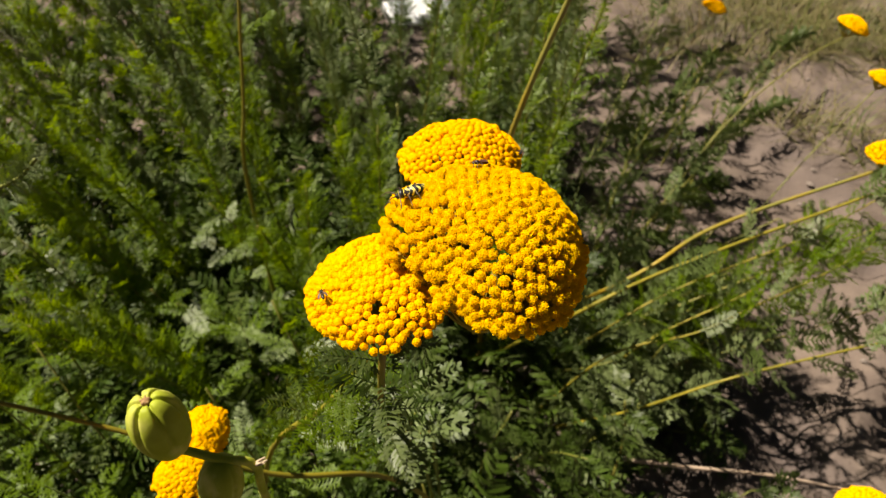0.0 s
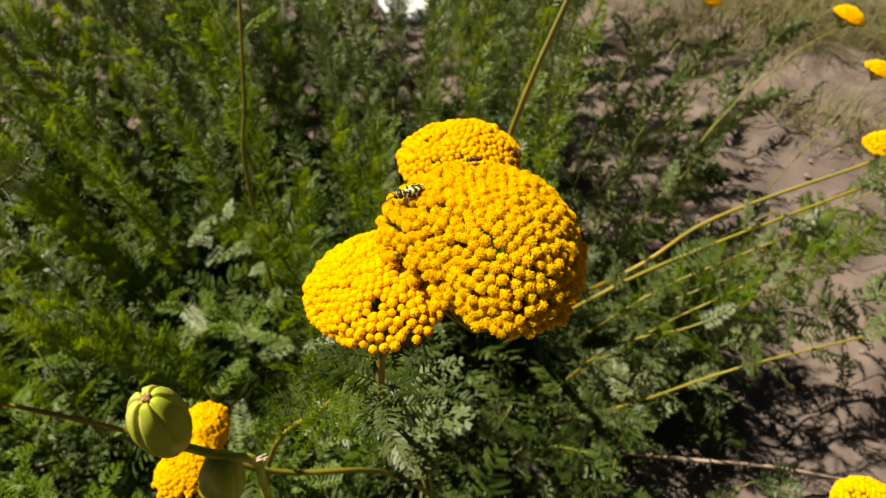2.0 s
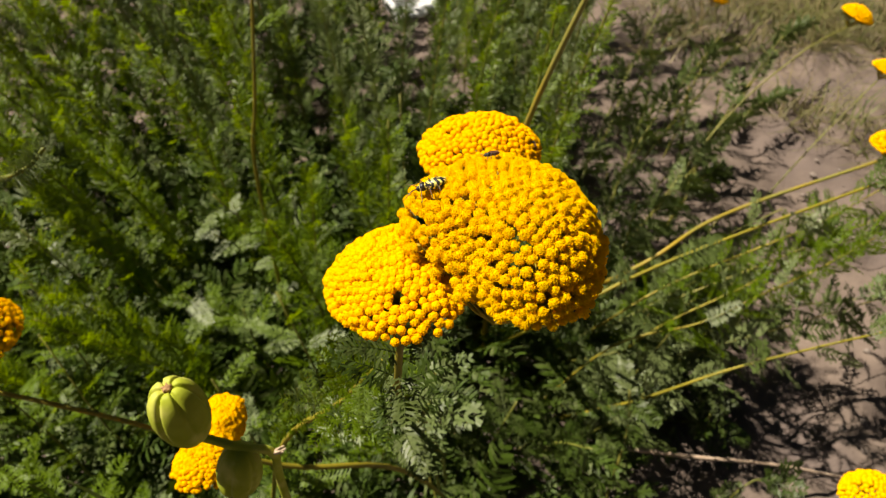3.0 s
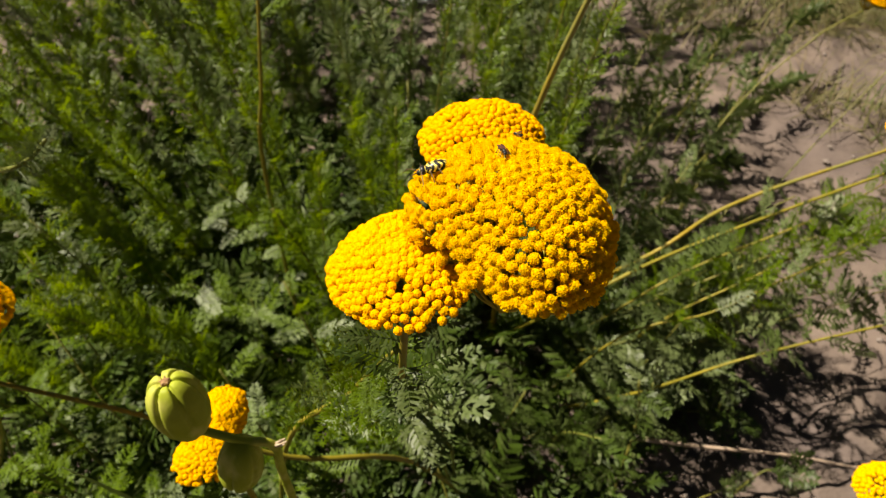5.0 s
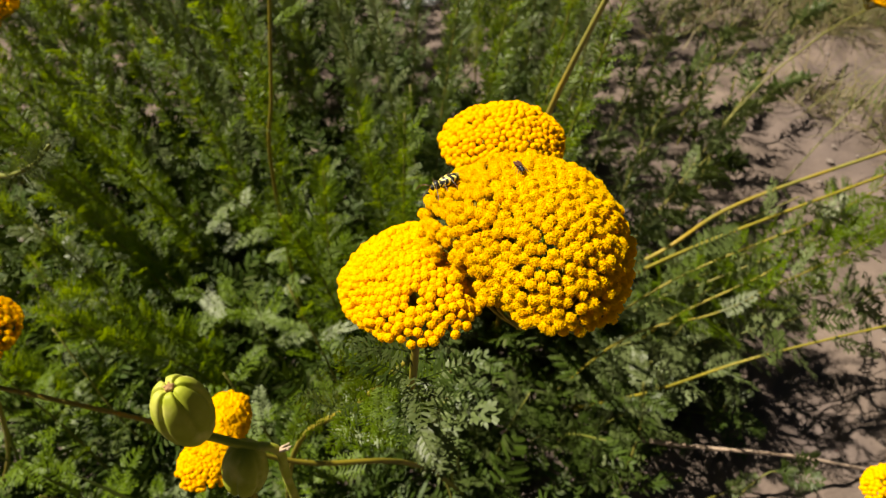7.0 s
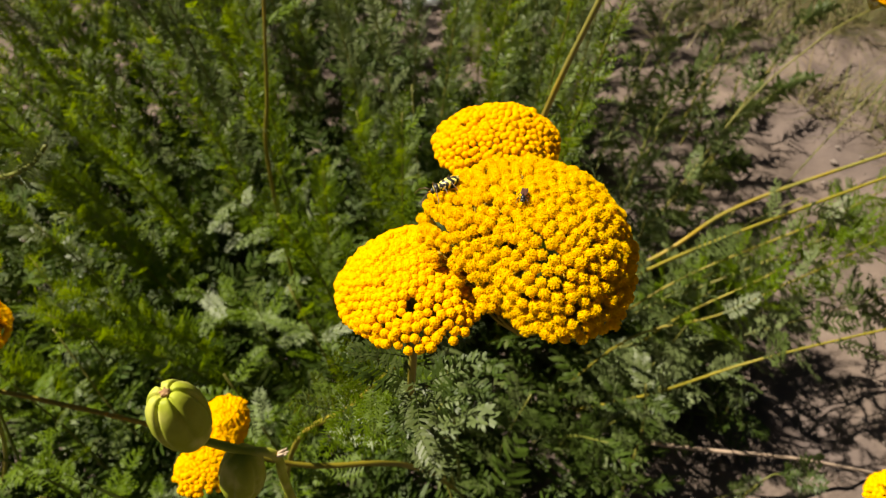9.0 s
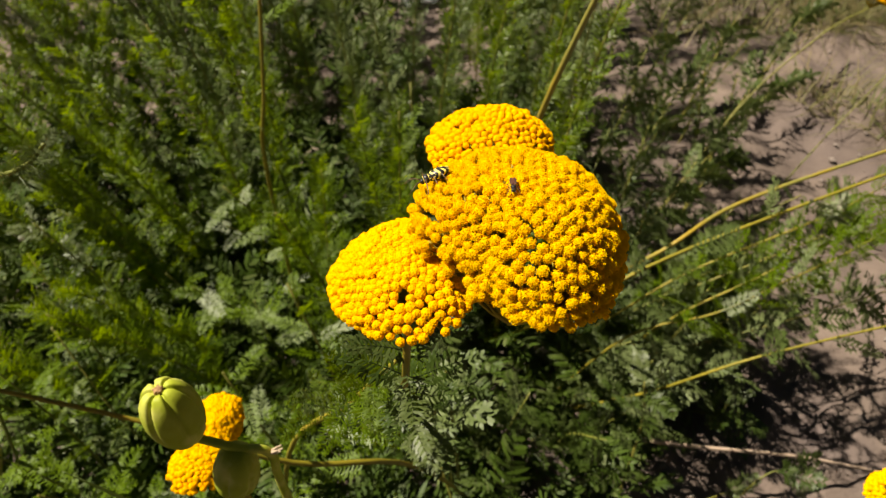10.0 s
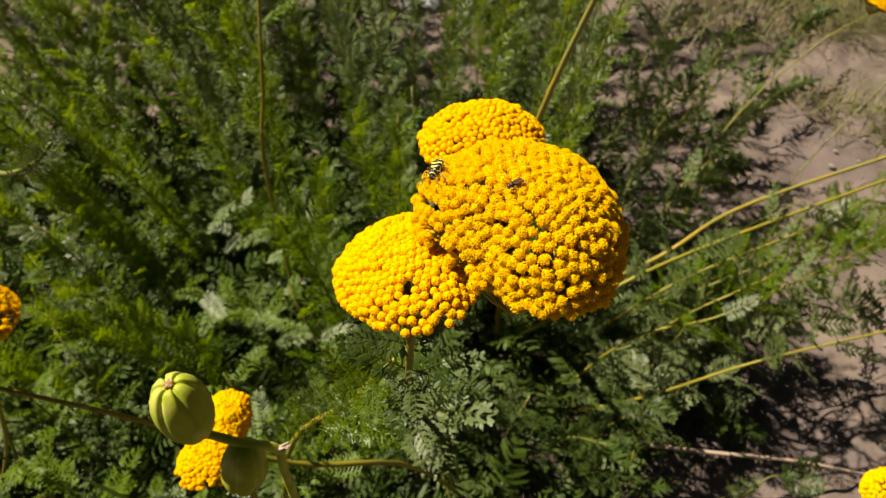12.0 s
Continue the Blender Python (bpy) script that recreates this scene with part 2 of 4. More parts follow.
LEAVES = [leaf_data(s, 12 + s % 3, 0.21 + 0.02 * (s % 3), 0.2 + 0.3 * (s % 4), LEAF, 1, 0.75) for s in range(8)]
SMALL_LEAVES = [leaf_data(50 + s, 10 + s % 3, 0.22 + 0.02 * (s % 3), 0.1 + 0.25 * (s % 4), LEAF, 0, 0.8) for s in range(8)]
SMALL_SAGE = [leaf_data(150 + s, 10 + s % 3, 0.22 + 0.02 * (s % 3), 0.2 + 0.25 * (s % 3), SAGE_LEAF, 0, 0.85) for s in range(6)]
SMALL_GREY = [leaf_data(250 + s, 10 + s % 3, 0.22 + 0.02 * (s % 3), 0.2 + 0.25 * (s % 3), GREY_LEAF, 0, 1.1) for s in range(6)]
FINGER_LEAVES = [leaf_data(350 + s, 6 + s % 2, 0.15 + 0.03 * (s % 3), 0.1 + 0.3 * (s % 3), GREY_LEAF, 0, 1.8) for s in range(6)]
BROAD_SAGE = [leaf_data(450 + s, 5 + s % 2, 0.3 + 0.03 * (s % 3), 0.3 + 0.4 * (s % 3), SAGE_LEAF, 1, 0.95) for s in range(6)]
UNDER_LEAVES = [leaf_data(90 + s, 9 + s % 2, 0.24 + 0.03 * s, 0.4 + 0.3 * s, SHADE_DARK_LEAF, 0, 1.2) for s in range(4)]
SAGE_LEAVES = [leaf_data(70 + s, 10 + s % 3, 0.25 + 0.03 * (s % 3), 0.3 + 0.4 * (s % 3), SAGE_LEAF, 1, 1.0) for s in range(6)]
GREY_LEAVES = [leaf_data(20 + s, 10 + s % 3, 0.25 + 0.03 * (s % 3), 0.3 + 0.4 * (s % 3), GREY_LEAF, 1, 1.0) for s in range(6)]


def add_leaf(parent, p, along, up, size, data):
    along = along.normalized()
    z = (up - along * up.dot(along))
    if z.length < 0.05:
        z = Vector((0, 0, 1)) - along * along.z
    z.normalize()
    x = along.cross(z)
    m = Matrix.Translation(p) @ Matrix((x, along, z)).transposed().to_4x4() @ Matrix.Scale(size, 4)
    return place("leaf", data, parent, m) if parent else m


def joined_leaves(pairs):
    """One mesh of many leaves, from (leaf mesh, pose) pairs."""
    verts, faces, first = [], [], 0
    for data, m in pairs:
        co = np.empty(len(data.vertices) * 3)
        data.vertices.foreach_get("co", co)
        co = np.c_[co.reshape(-1, 3), np.ones(len(data.vertices))]
        verts.append((co @ np.array(m).T)[:, :3])
        faces += [tuple(first + i for i in p.vertices) for p in data.polygons]
        first += len(data.vertices)
    made = bpy.data.meshes.new("foliage")
    made.from_pydata(np.concatenate(verts).tolist(), [], faces)
    mat = pairs[0][0].materials[0]
    made.materials.append(LEAF_MASS if mat == LEAF else mat)
    return made


def dress(thing, line, rng, count, start, low, high, leaves, spread=(35, 70), step=2.4, joined=False):
    """Leaves in a spiral up a stem, long below and short above."""
    turn, pairs = rng.uniform(0, 6.3), []
    for n in range(count):
        t = start + (0.98 - start) * (n + rng.uniform(-0.3, 0.3)) / count
        f = max(0.0, min(0.999, t)) * (len(line) - 1)
        k = int(f)
        p = line[k].lerp(line[min(k + 1, len(line) - 1)], f - k)
        along = (line[min(k + 1, len(line) - 1)] - line[max(k - 1, 0)]).normalized()
        turn += step + rng.uniform(-0.3, 0.3)
        side = along.orthogonal().normalized()
        side = Matrix.Rotation(turn, 3, along) @ side
        a = radians(rng.uniform(*spread))
        data = rng.choice(leaves)
        m = add_leaf(None if joined else thing, p, along * math.cos(a) + side * math.sin(a), along,
                     (low + (high - low) * t) * rng.uniform(0.8, 1.2), data)
        pairs.append((data, m))
    if joined:
        tagged(place("foliage", joined_leaves(pairs), thing, Matrix.Identity(4)), kind="stuff")


def shoot(points, rng, count, thick=0.0018, start=0.1, low=0.1, high=0.045, leaves=LEAVES, mat=SHOOT_STEM, spread=(35, 70), step=2.4,
          label="leafy yarrow shoot with feathery green leaves", group="yarrow shoots", joined=False):
    """One leafy shoot from world points, rooted at the first."""
    base = Vector(points[0])
    thing = new("yarrow_shoot")
    thing.matrix_basis = Matrix.Translation(base)
    tagged(thing, label, "plant", group)
    line = curve_points([Vector(p) - base for p in points], 6)
    bm = bmesh.new()
    tube(bm, line, lambda t: thick * (1 - 0.45 * t), 6)
    part("stem", bm, mat, thing)
    dress(thing, line, rng, count, start, low, high, leaves, spread, step, joined)
    return thing


def bent(base, top, bow, rng):
    base, top = Vector(base), Vector(top)
    middle = base.lerp(top, 0.5) + Vector((rng.uniform(-bow, bow), rng.uniform(-bow, bow), 0.3 * bow))
    return [base, middle, top]


SWAYING = []


def build_tall_shoots():
    """Upright shoots behind and beside the flowers; the farther ones lean outwards."""
    rng = random.Random(11)
    made, tries = [], 0
    while len(made) < 100 and tries < 6000:
        tries += 1
        x, y = rng.uniform(-0.8, 0.36), rng.uniform(0.3, 1.4)
        if x > 0.08 + 0.22 * (y - 0.4) or x < -0.5 - 0.3 * (y - 0.3) or (y > 0.9 and -0.12 < x < 0.01):
            continue
        if any((x - a) ** 2 + (y - b) ** 2 < 0.05 ** 2 for a, b in made):
            continue
        if y > 1.0 and x < -0.35 and rng.random() < 0.5:
            continue
        made.append((x, y))
        h = rng.uniform(0.4, 0.62) if y > 0.5 else rng.uniform(0.28, 0.42)
        lean = Vector((0.5 * (x + 0.08) + rng.uniform(-0.08, 0.06), 0.2 * (y - 0.4) + rng.uniform(-0.06, 0.05), h))
        base = Vector((x, y, soil_height(x, y) - 0.01))
        points = [base, base + lean * 0.5 + Vector((-0.12 * lean.x, -0.1 * lean.y, 0.02)), base + lean]
        pale = y > 0.6 and x > -0.55 and rng.random() < (0.6 if x > -0.35 else 0.35)
        thing = shoot(points, rng, rng.randint(54, 62), 0.0019, 0.08, 0.066, 0.036, SMALL_SAGE if pale else SMALL_LEAVES, spread=(16, 42), joined=y > 0.5,
                      label="tall yarrow shoot with pale sage leaves" if pale else "tall yarrow shoot with feathery green leaves")
        SWAYING.append((thing, rng.uniform(0.55, 1.1)))


def build_low_shoots():
    """Short bushy shoots under and in front of the flowers."""
    rng = random.Random(23)
    made, tries = [], 0
    while len(made) < 55 and tries < 4000:
        tries += 1
        x, y = rng.uniform(-0.5, 0.36), rng.uniform(0.0, 0.62)
        if (x > 0.17 and y < 0.18) or (x > 0.22 and y < 0.33):
            continue
        if any((x - a) ** 2 + (y - b) ** 2 < 0.06 ** 2 for a, b in made):
            continue
        if x > -0.06 and y < 0.36 and rng.random() < 0.55:
            continue
        made.append((x, y))
        h = rng.uniform(0.13, 0.3) if x < -0.03 else rng.uniform(0.13, 0.24) - 0.2 * max(0, x)
        base = Vector((x, y, soil_height(x, y) - 0.01))
        top = base + Vector((0.25 * x + rng.uniform(-0.06, 0.06), rng.uniform(-0.08, 0.08), h))
        grey = x > -0.05 or rng.random() < 0.3
        shoot(bent(base, top, 0.03, rng), rng, rng.randint(13, 17), 0.0017, 0.05, 0.08, 0.042, GREY_LEAVES if grey else LEAVES,
              spread=(45, 95), label="low bushy yarrow shoot with grey-green leaves" if grey else "low bushy yarrow shoot with dark green leaves")


def build_leaning_stems():
    """Long stems that lean out over the bare soil."""
    rng = random.Random(31)
    root = Vector((0.06, 0.33, 0))
    for points, thick in (([(0.03, 0.42, 0), (0.1322, 0.3149, 0.2417), (0.2309, 0.3363, 0.2914), (0.4587, 0.408, 0.3347), (0.52, 0.43, 0.345)], 0.0024),
                          ([(0.1, 0.32, 0), (0.2, 0.27, 0.13), (0.2893, 0.2529, 0.2221), (0.4332, 0.2718, 0.2551), (0.5, 0.28, 0.265)], 0.0018)):
        shoot(points, rng, 17, thick, 0.3, 0.06, 0.045, SAGE_LEAVES, STEM, label="long leaning yarrow stem with olive skin",
              group="leaning yarrow stems")
    for points in ([(0.1, 0.4, 0), (0.17, 0.35, 0.16), (0.246, 0.36, 0.226), (0.359, 0.38, 0.276), (0.407, 0.4, 0.282), (0.489, 0.44, 0.3)],
                   [(0.14, 0.34, 0), (0.22, 0.33, 0.17), (0.31, 0.34, 0.239), (0.369, 0.36, 0.262), (0.405, 0.37, 0.273), (0.476, 0.39, 0.279)],
                   [(0.1, 0.33, 0), (0.174, 0.3, 0.19), (0.259, 0.3, 0.232), (0.316, 0.31, 0.265), (0.379, 0.33, 0.286), (0.43, 0.35, 0.306)]):
        shoot(points, rng, 30, 0.0014, 0.3, 0.05, 0.036, SAGE_LEAVES if rng.random() < 0.6 else LEAVES, STEM, spread=(35, 65),
              label="long leaning yarrow stem with olive skin", group="leaning yarrow stems")
    tips = [((0.56, 0.46, 0.26), (0.3, 0.38, 0.2), SHOOT_STEM, 16, 0.0016),
            ((0.46, 0.75, 0.26), (0.28, 0.55, 0.16), SHOOT_STEM, 17, 0.0014), ((0.42, 0.82, 0.28), (0.24, 0.6, 0.17), SHOOT_STEM, 17, 0.0014),
            ((0.35, 0.9, 0.3), (0.2, 0.62, 0.2), SHOOT_STEM, 17, 0.0014), ((0.55, 0.38, 0.2), (0.3, 0.33, 0.15), SHOOT_STEM, 16, 0.0014),
            ((0.36, 0.43, 0.2), (0.2, 0.36, 0.16), SHOOT_STEM, 14, 0.0014),
            ((0.36, 0.62, 0.2), (0.2, 0.46, 0.14), SHOOT_STEM, 15, 0.0014), ((0.6, 0.43, 0.13), (0.33, 0.38, 0.12), SHOOT_STEM, 16, 0.0014),
            ((0.3, 0.36, 0.16), (0.17, 0.33, 0.13), SHOOT_STEM, 13, 0.0013)]
    for _ in range(5):
        a, r = radians(rng.uniform(4, 26)), rng.uniform(0.2, 0.34)
        tip = Vector((0.1 + r * math.cos(a), 0.33 + r * math.sin(a), rng.uniform(0.06, 0.22)))
        tips.append((tip, root.lerp(tip, 0.5) + Vector((0, 0, rng.uniform(0.0, 0.06))), SHOOT_STEM, 17, 0.0014))
    for tip, middle, mat, count, thick in tips:
        base = root + Vector((rng.uniform(-0.06, 0.1), rng.uniform(-0.1, 0.12), 0))
        base.z = soil_height(base.x, base.y) - 0.01
        shoot([base, Vector(middle), Vector(tip)], rng, count + 6, thick, 0.12, 0.075, 0.055, SAGE_LEAVES if rng.random() < 0.7 else LEAVES, mat,
              label="yarrow shoot leaning out over bare soil",
              group="leaning yarrow stems")


def build_undergrowth():
    """The low leaf mass between the shoots, too dense to tell apart; its dark green holds the shade."""
    rng = random.Random(57)
    verts, faces = [], []
    shapes = []
    for data in UNDER_LEAVES:
        co = np.empty(len(data.vertices) * 3)
        data.vertices.foreach_get("co", co)
        shapes.append((np.c_[co.reshape(-1, 3), np.ones(len(data.vertices))], [tuple(p.vertices) for p in data.polygons]))
    placed = 0
    while placed < 4300:
        # leaves below and behind the camera are added unseen, to cut bounced light
        x, y = rng.uniform(-1.1, 0.3), rng.uniform(-0.75, 1.45)
        if x > (0.17 if y < 0.38 else 0.14 + 0.15 * (y - 0.4)) or x < -0.55 - 0.35 * max(0, y - 0.1) or (y > 0.95 and -0.1 < x < 0.04) or (y > 0.85 and rng.random() < 0.6) or (x > -0.08 and y < 0.4 and rng.random() < 0.6):
            continue
        placed += 1
        m = pose(x, y, soil_height(x, y) + rng.uniform(0.0, 0.1), rng.uniform(5, 75), rng.uniform(-30, 30), rng.uniform(0, 360))
        co, polys = rng.choice(shapes)
        k = sum(len(v) for v in verts)
        verts.append((co @ np.array(m @ Matrix.Scale(rng.uniform(0.05, 0.085), 4)).T)[:, :3])
        faces += [tuple(k + i for i in p) for p in polys]
    data = bpy.data.meshes.new("undergrowth")
    data.from_pydata(np.concatenate(verts).tolist(), [], faces)
    data.materials.append(SHADE_DARK_LEAF)
    return tagged(new("undergrowth", data), "dense low feathery yarrow foliage covering the soil, also unseen behind the camera", "foliage", kind="stuff")


TUFT = ((-0.0559, 0.03, 0.52), (-0.0405, 0.02, 0.5555), (-0.0293, 0.012, 0.5824))


def build_tuft():
    """The leafy shoot close under the smaller flower head."""
    rng = random.Random(19)
    thing = shoot([(-0.2, 0.17, 0), (-0.112, 0.072, 0.39), TUFT[0], TUFT[1], TUFT[2]], rng, 40, 0.002, 0.38, 0.045, 0.014, LEAVES, STEM,
                  spread=(35, 80), label="yarrow shoot with small leaves under a flower head")
    SWAYING.append((thing, 0.4))
    for points, count in (([(-0.005, 0.2, 0), (-0.015, 0.1, 0.35), (-0.022, 0.065, 0.43), (-0.014, 0.05, 0.485)], 12),
                          ([(0.0, 0.21, 0), (-0.008, 0.12, 0.34), (-0.012, 0.085, 0.45), (-0.008, 0.08, 0.475)], 5)):
        thing = shoot(points, rng, count, 0.0015, 0.6, 0.036, 0.028, BROAD_SAGE, spread=(30, 85), label="yarrow shoot with broad silvery lobed leaves")
        SWAYING.append((thing, 0.3))


def build_sprig():
    """The pale tip of a shoot that hangs in beside the clump."""
    rng = random.Random(61)
    shoot([(-0.5, 0.2, 0), (-0.33, 0.16, 0.48), (-0.245, 0.12, 0.574), (-0.206, 0.1, 0.594), (-0.191, 0.1, 0.601), (-0.18, 0.1, 0.611)], rng, 40, 0.0016,
          0.6, 0.015, 0.01, SMALL_SAGE, spread=(40, 75), label="pale young yarrow shoot tip with short lobes")


def build_grass_blade():
    bm = bmesh.new()
    rows = []
    for n in range(13):
        t = n / 12
        c = Vector((-0.16 - 0.0547 * t, 0.09 - 0.06 * t, 0.4443 * t + 0.035 * math.sin(math.pi * t)))
        w = 0.0045 * (1 - t) ** 0.5 + 0.0002
        rows.append([bm.verts.new(c + Vector((k * w, 0.2 * k * w, 0.0012 * (k == 0)))) for k in (-1, 0, 1)])
    for p, q in zip(rows, rows[1:]):
        for k in range(2):
            bm.faces.new((p[k], p[k + 1], q[k + 1], q[k]))
    bmesh.ops.solidify(bm, geom=bm.faces[:], thickness=0.0003)
    ob = new("grass_blade", smooth(mesh_of("grass_blade", bm, SAGE_LEAF)))
    return tagged(ob, "broad pale green blade of grass among yarrow leaves", "grass")


build_undergrowth()
build_sprig()
build_grass_blade()
build_tuft()
build_tall_shoots()
build_low_shoots()
build_leaning_stems()


def build_soil_shoots():
    """Small dark shoots that grow scattered on the bare soil beside the clump."""
    rng = random.Random(83)
    made, tries = [], 0
    while len(made) < 13 and tries < 3000:
        tries += 1
        x, y = rng.uniform(0.2, 0.68), rng.uniform(0.42, 1.1)
        if x > 0.27 + 0.36 * (y - 0.35) or any((x - a) ** 2 + (y - b) ** 2 < 0.07 ** 2 for a, b in made):
            continue
        made.append((x, y))
        base = Vector((x, y, soil_height(x, y) - 0.01))
        top = base + Vector((rng.uniform(0.0, 0.1), rng.uniform(-0.02, 0.1), rng.uniform(0.14, 0.27)))
        shoot(bent(base, top, 0.02, rng), rng, rng.randint(46, 56), 0.0017, 0.1, 0.034, 0.014, FINGER_LEAVES if rng.random() < 0.8 else SMALL_GREY,
              spread=(42, 72), label="small dark green yarrow shoot on bare soil", group="scattered yarrow shoots")


build_soil_shoots()


def build_dark_shoots():
    """Dark shoots that lie out over the bare soil, each with short finger-like leaves."""
    rng = random.Random(89)
    for low, tip in (((0.4, 0.8, 0.044), (0.405, 0.86, 0.17)), ((0.436, 0.8, 0.076), (0.514, 0.86, 0.1)), ((0.542, 0.9, 0.076), (0.657, 0.98, 0.07)),
                     ((0.332, 0.8, 0.078), (0.348, 0.84, 0.16)), ((0.389, 0.68, 0.1), (0.449, 0.72, 0.085)), ((0.623, 1.05, 0.119), (0.734, 1.15, 0.125)),
                     ((0.454, 0.95, 0.118), (0.488, 1.0, 0.16))):
        low, tip = Vector(low), Vector(tip)
        base = low + Vector((-0.05, -0.03, 0))
        base.z = soil_height(base.x, base.y) - 0.01
        shoot([base, low, low.lerp(tip, 0.5) + Vector((0, 0, 0.008)), tip], rng, 44, 0.0019, 0.3, 0.038, 0.018, FINGER_LEAVES, spread=(46, 72),
              label="dark green yarrow shoot with finger-like leaves", group="scattered yarrow shoots")


build_dark_shoots()


def build_sage_shoots():
    """Pale low shoots at the edge of the clump."""
    rng = random.Random(101)
    for _ in range(10):
        x, y = rng.uniform(0.12, 0.32), rng.uniform(0.28, 0.52)
        base = Vector((x, y, soil_height(x, y) - 0.01))
        top = base + Vector((rng.uniform(0.03, 0.12), rng.uniform(-0.06, 0.06), rng.uniform(0.1, 0.2)))
        shoot(bent(base, top, 0.03, rng), rng, 15, 0.0015, 0.05, 0.075, 0.05, SAGE_LEAVES, spread=(45, 90),
              label="low yarrow shoot with pale sage-green leaves", group="pale yarrow shoots")


build_sage_shoots()


def build_front_fronds():
    """Single long fronds of a plant that stands at the near edge of the bed."""
    rng = random.Random(113)
    for x, y, z, turn in ((0.28, 0.19, 0.05, -75), (0.33, 0.2, 0.085, -95)):
        base = Vector((x - 0.05, y - 0.02, 0))
        base.z = soil_height(base.x, base.y) - 0.01
        way = Vector((-math.sin(radians(turn)), math.cos(radians(turn)), 0.1))
        top = Vector((x, y, z))
        shoot([base, base.lerp(top, 0.6) + Vector((0, 0, 0.02)), top, top + way * 0.01], rng, 3, 0.0012, 0.8, 0.058, 0.05, GREY_LEAVES, spread=(5, 28),
              label="low yarrow shoot with grey-green leaves near bare soil", group="pale yarrow shoots")


build_front_fronds()


# ---------------------------------------------------------------- flower heads
def open_floret(seed):
    """A small flower head: a green cup, and a dome of tiny five-pointed flowers."""
    rng = random.Random(seed)
    bm = bmesh.new()
    lathe(bm, [(0.0005, -0.0032), (0.0014, -0.0026), (0.0019, -0.0016), (0.002, -0.001)], 7, 1)
    lathe(bm, [(0.0015, -0.0014), (0.0019, -0.0006), (0.002, 0.0004), (0.0018, 0.0011), (0.0013, 0.0017), (0.0007, 0.00195), (0.0001, 0.002)], 9, 0)
    count = 36
    for n in range(count):
        u = (n + 0.5) / count
        phi, theta = math.acos(1 - 1.25 * u), n * 2.39996 + rng.uniform(-0.25, 0.25)
        out = Vector((math.sin(phi) * math.cos(theta), math.sin(phi) * math.sin(theta), math.cos(phi) + 0.12)).normalized()
        c = Vector((out.x * 0.0021, out.y * 0.0021, 0.0021 * out.z))
        lift = rng.uniform(0.0001, 0.00045)
        m = facing(c, out + Vector((rng.uniform(-0.3, 0.3), rng.uniform(-0.3, 0.3), 0)), rng.uniform(0, 6.3))
        heart = bm.verts.new(m @ Vector((0, 0, lift - 0.0003)))
        ring = [bm.verts.new(m @ Vector((r * math.cos(a), r * math.sin(a), z)))
                for k in range(10) for a, r, z in [(math.pi * k / 5, 0.00047 if k % 2 else 0.00026, lift + (0.0001 if k % 2 else 0.0))]]
        foot = bm.verts.new(m @ Vector((0, 0, -0.0006)))
        for k in range(10):
            bm.faces.new((heart, ring[k], ring[(k + 1) % 10]))
            bm.faces.new((foot, ring[(k + 1) % 10], ring[k]))
    return mesh_of("floret", bm, YELLOW, CUP)


def bud_floret(seed, bumps=22):
    """A rounder flower head whose tiny flowers are still shut."""
    rng = random.Random(seed)
    bm = bmesh.new()
    lathe(bm, [(0.0005, -0.0034), (0.0012, -0.0028), (0.0016, -0.0014), (0.0017, -0.0003)], 7, 1)
    lathe(bm, [(0.0016, -0.0016), (0.00195, -0.0008), (0.0021, 0.0002), (0.00185, 0.001), (0.0013, 0.0016), (0.0006, 0.0019), (0.0001, 0.002)], 10, 0)
    for n in range(bumps):
        u = (n + 0.5) / bumps
        phi, theta = math.acos(1 - 1.1 * u), n * 2.39996 + rng.uniform(-0.2, 0.2)
        out = Vector((math.sin(phi) * math.cos(theta), math.sin(phi) * math.sin(theta), math.cos(phi) + 0.1)).normalized()
        m = facing(Vector((out.x * 0.00195, out.y * 0.00195, 0.00185 * out.z)), out, rng.uniform(0, 6.3))
        high = rng.uniform(0.00025, 0.0005)
        rings = [[bm.verts.new(m @ Vector((r * math.cos(a), r * math.sin(a), z))) for a in (1.0472 * k for k in range(6))]
                 for r, z in ((0.0005, -0.00015), (0.00038, high * 0.7))]
        tip = bm.verts.new(m @ Vector((0, 0, high)))
        for k in range(6):
            bm.faces.new((rings[0][k], rings[0][(k + 1) % 6], rings[1][(k + 1) % 6], rings[1][k]))
            bm.faces.new((rings[1][k], rings[1][(k + 1) % 6], tip))
    return mesh_of("floret", bm, BUD_YELLOW, CUP)


OPEN = [open_floret(s) for s in range(8)]
BUDS = [bud_floret(40 + s) for s in range(6)]
FAR_BUDS = [bud_floret(60 + s, 5) for s in range(4)]


TOP = math.sin(radians(70)), math.cos(radians(70))


def rim(shape, a):
    """The rim's radius towards the angle a: the mean radius and its waves round the head."""
    r = shape[0]
    for k in range(1, (len(shape) + 1) // 2):
        r = r + shape[2 * k - 1] * np.cos(k * a) + shape[2 * k] * np.sin(k * a)
    return r


def dome_height(shape, high, x, y):
    """The height of a flower head's rounded top over its rim."""
    f = np.minimum(1.0, np.hypot(x, y) / rim(shape, np.arctan2(y, x)))
    return high * (np.sqrt(1 - (f * TOP[0]) ** 2) - TOP[1]) / (1 - TOP[1])


def inside(poly, x, y):
    odd = False
    for (x0, y0), (x1, y1) in zip(poly, poly[1:] + poly[:1]):
        if (y0 > y) != (y1 > y) and x < x0 + (x1 - x0) * (y - y0) / (y1 - y0):
            odd = not odd
    return odd


